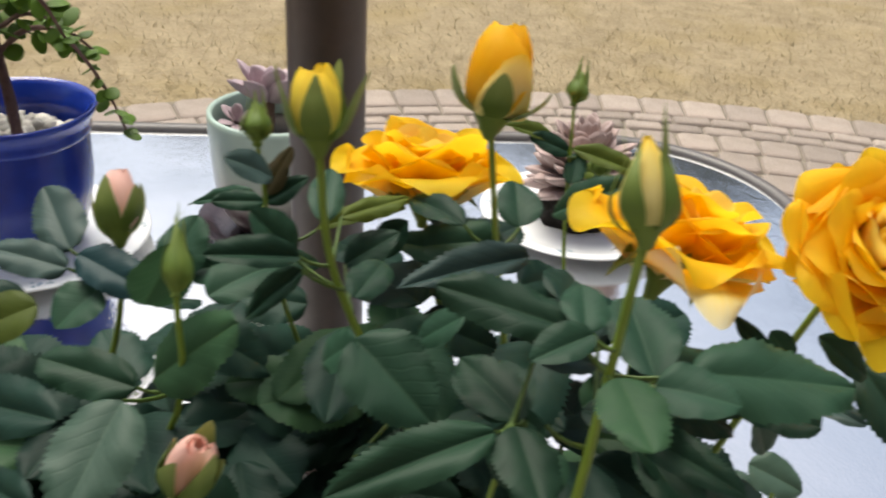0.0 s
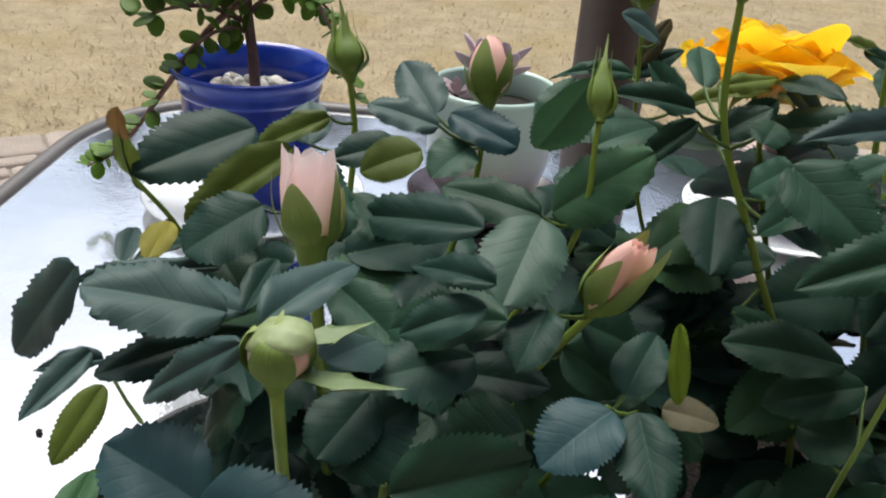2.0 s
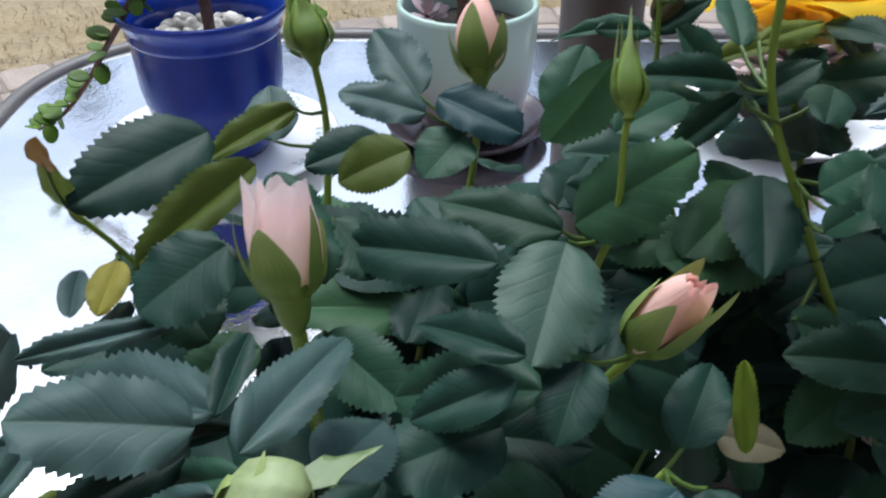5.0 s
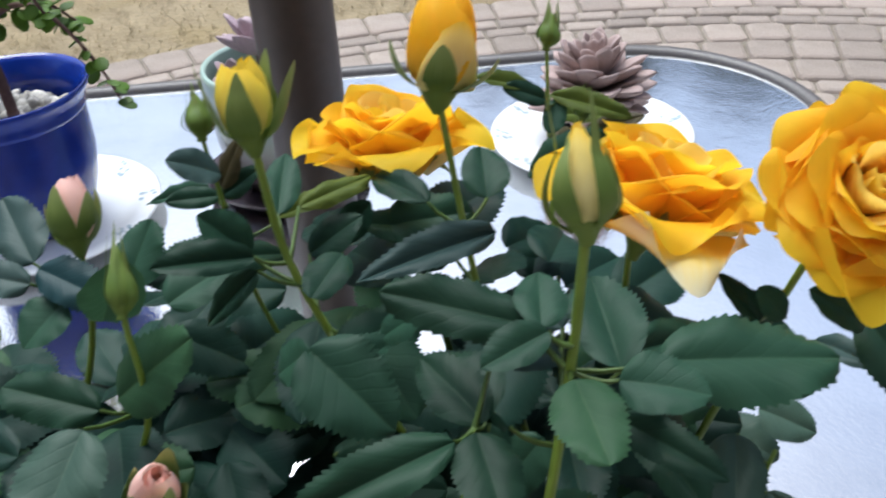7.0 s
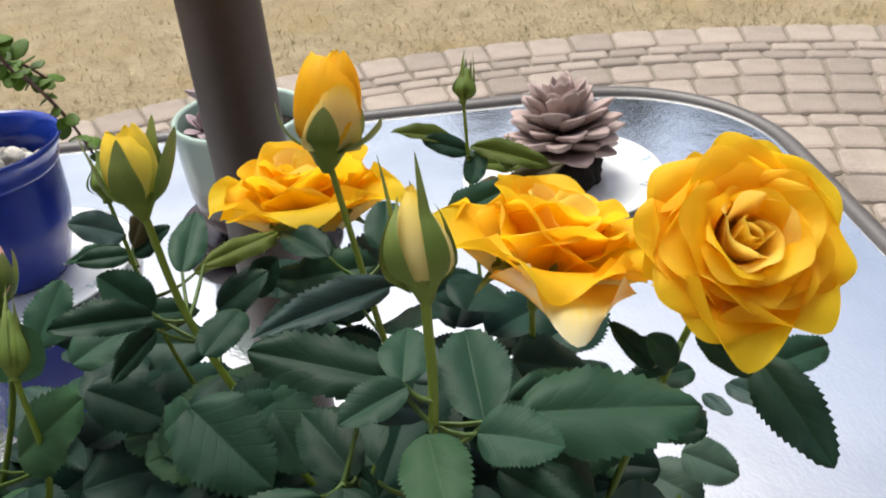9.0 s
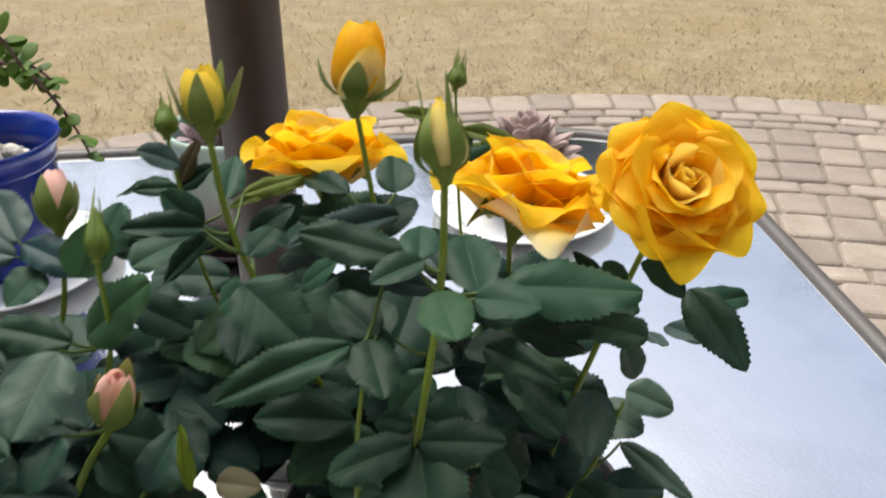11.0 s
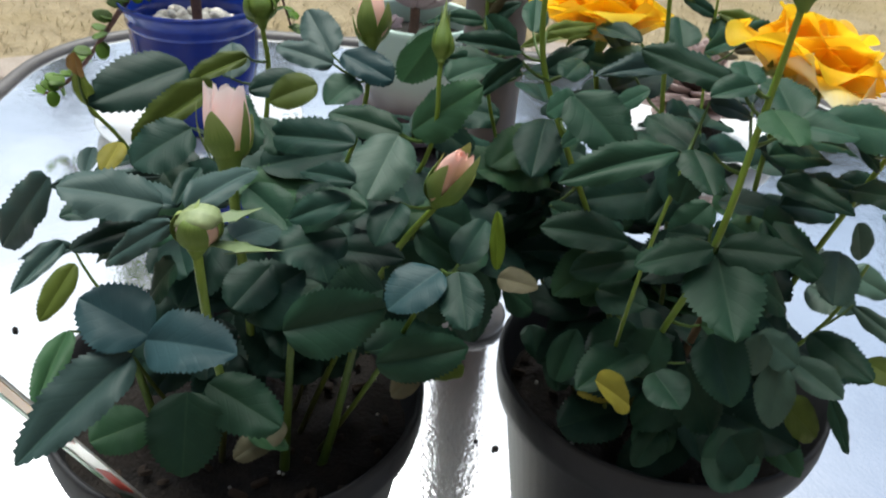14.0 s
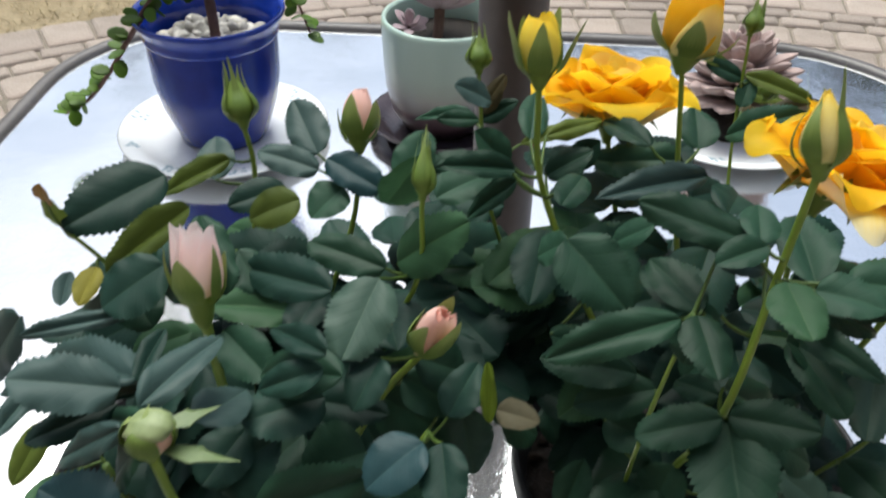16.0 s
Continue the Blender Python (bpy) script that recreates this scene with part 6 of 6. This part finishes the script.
twig([(-0.237, 0.290, 0.893), (-0.263, 0.268, 0.869), (-0.298, 0.265, 0.822), (-0.322, 0.265, 0.789), (-0.345, 0.265, 0.764), (-0.366, 0.262, 0.752)], 0.0030, 0.0012, 17, 0.0080)
twig([(-0.237, 0.292, 0.872), (-0.262, 0.276, 0.886), (-0.290, 0.272, 0.884), (-0.316, 0.276, 0.873)], 0.0024, 0.0010, 9, 0.0112)
twig([(-0.238, 0.292, 0.890), (-0.270, 0.284, 0.903), (-0.300, 0.280, 0.902), (-0.330, 0.284, 0.890)], 0.0024, 0.0010, 9, 0.0112)
twig([(-0.238, 0.292, 0.865), (-0.250, 0.272, 0.872), (-0.268, 0.258, 0.862), (-0.282, 0.252, 0.846)], 0.0020, 0.0009, 7, 0.0090)
twig([(-0.237, 0.292, 0.880), (-0.212, 0.282, 0.901), (-0.190, 0.280, 0.902), (-0.174, 0.285, 0.880), (-0.161, 0.290, 0.850), (-0.152, 0.292, 0.820)], 0.0024, 0.0009, 18, 0.0076)
twig([(-0.238, 0.292, 0.895), (-0.215, 0.300, 0.908), (-0.190, 0.305, 0.895), (-0.170, 0.305, 0.878)], 0.0022, 0.0009, 11, 0.0086)
twig([(bx, by, 0.910), (bx + 0.02, by - 0.02, 0.935), (bx + 0.045, by - 0.03, 0.930), (bx + 0.060, by - 0.03, 0.900)], 0.0024, 0.0010, 13, 0.0087)
twig([(bx - 0.003, by, 0.915), (bx - 0.03, by - 0.03, 0.935), (bx - 0.055, by - 0.04, 0.925), (bx - 0.075, by - 0.05, 0.895)], 0.0024, 0.0010, 13, 0.0095)
twig([(bx - 0.005, by, 0.930), (bx - 0.02, by + 0.03, 0.955), (bx - 0.04, by + 0.05, 0.950), (bx - 0.08, by + 0.06, 0.930)], 0.0024, 0.0010, 13, 0.0095)
twig([(bx - 0.008, by, 0.945), (bx + 0.015, by + 0.02, 0.975), (bx + 0.05, by + 0.03, 0.975), (bx + 0.08, by + 0.03, 0.945)], 0.0024, 0.0010, 15, 0.0095)
twig([(bx - 0.012, by, 0.975), (bx - 0.03, by - 0.01, 0.995), (bx - 0.06, by - 0.01, 0.990), (bx - 0.09, by, 0.965)], 0.0024, 0.0010, 15, 0.0095)

# ---- celadon pot with a pinkish succulent ----
CEL = (-0.043, 0.327)
saucer = thing("saucer", (*CEL, TOP), "dark brown glazed saucer under the celadon pot", "saucer")
part("dish", lathe([(0.0, 0.001), (0.050, 0.001), (0.060, 0.006), (0.067, 0.013), (0.0675, 0.0145), (0.066, 0.0145), (0.058, 0.0075), (0.048, 0.004), (0.0, 0.004)], 64), saucer_dark, saucer)
celadon_pot = thing("celadon_pot", (*CEL, TOP + 0.0045), "celadon green pot running to plum brown at the foot", "pot")
CH = 0.104
part("body", lathe([(0.0, 0.0), (0.030, 0.0), (0.036, 0.004), (0.046, 0.020), (0.0515, 0.042), (0.0535, 0.07), (0.0545, CH - 0.004), (0.0540, CH), (0.0515, CH + 0.0012), (0.0495, CH - 0.002), (0.0490, CH - 0.02), (0.048, 0.05)], 72), celadon, celadon_pot)
part("soil", lathe([(0.0, CH - 0.018), (0.030, CH - 0.020), (0.0492, CH - 0.022)], 40), soil_mat, celadon_pot)


def fat_leaf(length, width, thick, point=0.35):
    bm = bmesh.new()
    bmesh.ops.create_uvsphere(bm, u_segments=12, v_segments=8, radius=1.0)
    for v in bm.verts:
        t = (v.co.y + 1) / 2
        v.co = Vector((v.co.x * width * 0.5 * (0.45 + 0.75 * t) * (1 - point * max(0, t - 0.7) / 0.3), t * length + length * 0.08 * (1 - abs(v.co.x)) * t, v.co.z * thick * 0.5 + 0.10 * length * t * t + 0.9 * abs(v.co.x) ** 2 * thick * t))
    return mesh_of("leaf", bm)


def rosette(name, at, tilt, rows, material, label, category, size, stem=None):
    r = thing(name, at, label, category)
    r.rotation_euler = [radians(a) for a in tilt]
    me = fat_leaf(1.0, 0.62, 0.16)
    for j, (count, elev, length, up) in enumerate(rows):
        for k in range(count):
            a = 360 * k / count + j * 137.5 + pick.uniform(-9, 9)
            part("leaf", me, material, r, "", pose(0, 0, up * size) @ pose(0, 0, 0, 0, 0, a) @ pose(0, 0.004 * size / 0.05, 0, elev + pick.uniform(-8, 8), pick.uniform(-8, 8), 0) @ Matrix.Diagonal((length * size * pick.uniform(0.95, 1.2), length * size * pick.uniform(0.85, 1.08), length * size, 1)))
    if stem:
        part("stem", tube([(0, 0, up * size * 0.5), (0.001, 0.0, -stem * 0.5), (0.0, 0.002, -stem)], 0.0045, 0.005, 10, 4, 0.2), jade_bark, r)
    return r


rosette("pink_succulent", (CEL[0] - 0.004, CEL[1] - 0.008, TOP + 0.118), (-14, 6, 10), ((7, 22, 0.85, 0.0), (6, 44, 0.80, 0.10), (4, 66, 0.55, 0.16)), ghost_mat, "pinkish grey rosette succulent in the celadon pot", "succulent", 0.040, 0.032)
rosette("pink_succulent", (CEL[0] - 0.030, CEL[1] - 0.004, TOP + 0.098), (18, -10, 60), ((6, 20, 0.7, 0.0), (4, 50, 0.6, 0.1)), ghost_mat, "small pinkish grey rosette beside the taller one", "succulent", 0.022, 0.014)

# ---- mauve rosette on its plate ----
SUC = (0.222, 0.346)
plate((*SUC, TOP), 0.088, "white china plate with pale blue flowers under the mauve succulent", 9)
clod = thing("root_ball", (*SUC, TOP + 0.004), "dark clod of soil and roots on the plate", "soil")
ball = bmesh.new()
bmesh.ops.create_icosphere(ball, subdivisions=4, radius=1.0)
for vert in ball.verts:
    k = 1 + 0.22 * noise.noise(vert.co * 2.2) + 0.10 * noise.noise(vert.co * 7)
    vert.co = Vector((vert.co.x * 0.034 * k, vert.co.y * 0.032 * k, max(vert.co.z, -0.4) * 0.020 * k + 0.0085))
part("clod", mesh_of("clod", ball), soil_mat, clod)
rosette("mauve_succulent", (SUC[0], SUC[1], TOP + 0.036), (-6, 0, 0), ((9, -10, 0.98, 0.0), (11, 4, 1.0, 0.10), (11, 18, 0.95, 0.24), (10, 31, 0.86, 0.38), (9, 44, 0.76, 0.52), (8, 57, 0.64, 0.65), (6, 68, 0.50, 0.76), (4, 80, 0.36, 0.82)), rosette_mat, "dusty mauve rosette succulent with thick pointed leaves", "succulent", 0.049, 0.018)


# ---- pavers ----
def paver_mesh(length, depth, seed):
    """A tumbled concrete paver: rounded corners, worn upper edges, sides not quite straight."""
    rnd = random.Random(seed)
    r = min(length, depth) * rnd.uniform(0.13, 0.20)
    outline = [(x + rnd.uniform(-0.0025, 0.0025), y + rnd.uniform(-0.0025, 0.0025)) for x, y in rounded(-length / 2, -depth / 2, length / 2, depth / 2, r, 3)]
    n, verts = len(outline), []
    for shrink, z in ((0.0, -0.05), (0.0, -0.011), (0.005, -0.0035), (0.014, 0.0)):
        verts += [(x * (1 - 2 * shrink / length), y * (1 - 2 * shrink / depth), z) for x, y in outline]
    faces = [(j * n + k, j * n + (k + 1) % n, j * n + n + (k + 1) % n, j * n + n + k) for j in range(3) for k in range(n)]
    me = raw_mesh("paver", verts, faces + [tuple(range(3 * n, 4 * n))], False)
    me.materials.append(paver_mat)
    return me


RINGS = [0.17] + [0.072, 0.072] + [0.142] * 3 + [0.078] + [0.142] * 3 + [0.078] + [0.142] * 15
pav, rest_v, rest_f, made = random.Random(21), [], [], 0
outer_r = EDGE
for j, depth in enumerate(RINGS):
    mid_r = outer_r - depth / 2
    want = 0.146 if depth > 0.15 else 0.132
    count = max(6, round(2 * math.pi * mid_r / want))
    length = 2 * math.pi * mid_r / count
    kinds = [paver_mesh(length - 0.005, depth - 0.005, 50 * j + k) for k in range(4)]
    for k in range(count):
        a = 360 * (k + 0.5 * (j % 2) + 0.13 * j) / count
        m = Matrix.Translation(PATIO) @ pose(0, 0, 0, 0, 0, a - 90) @ pose(0, mid_r, pav.uniform(-0.003, 0.002), pav.uniform(-0.5, 0.5), pav.uniform(-0.5, 0.5), pav.uniform(-0.8, 0.8))
        me = kinds[pav.randrange(4)]
        at = m.translation
        if at.y < -2.52:
            continue
        seen = at.y > 0.9 and -2.6 < at.x < 2.7
        if seen and made < 300:
            part("paver", me, None, pavement, "", m)
            made += 1
        else:
            o = len(rest_v)
            rest_v += [m @ v.co for v in me.vertices]
            rest_f += [tuple(o + i for i in p.vertices) for p in me.polygons]
    outer_r -= depth
others = raw_mesh("pavers", rest_v, rest_f, False)
tagged(part("pavers_beyond", others, paver_mat, pavement), kind="stuff")
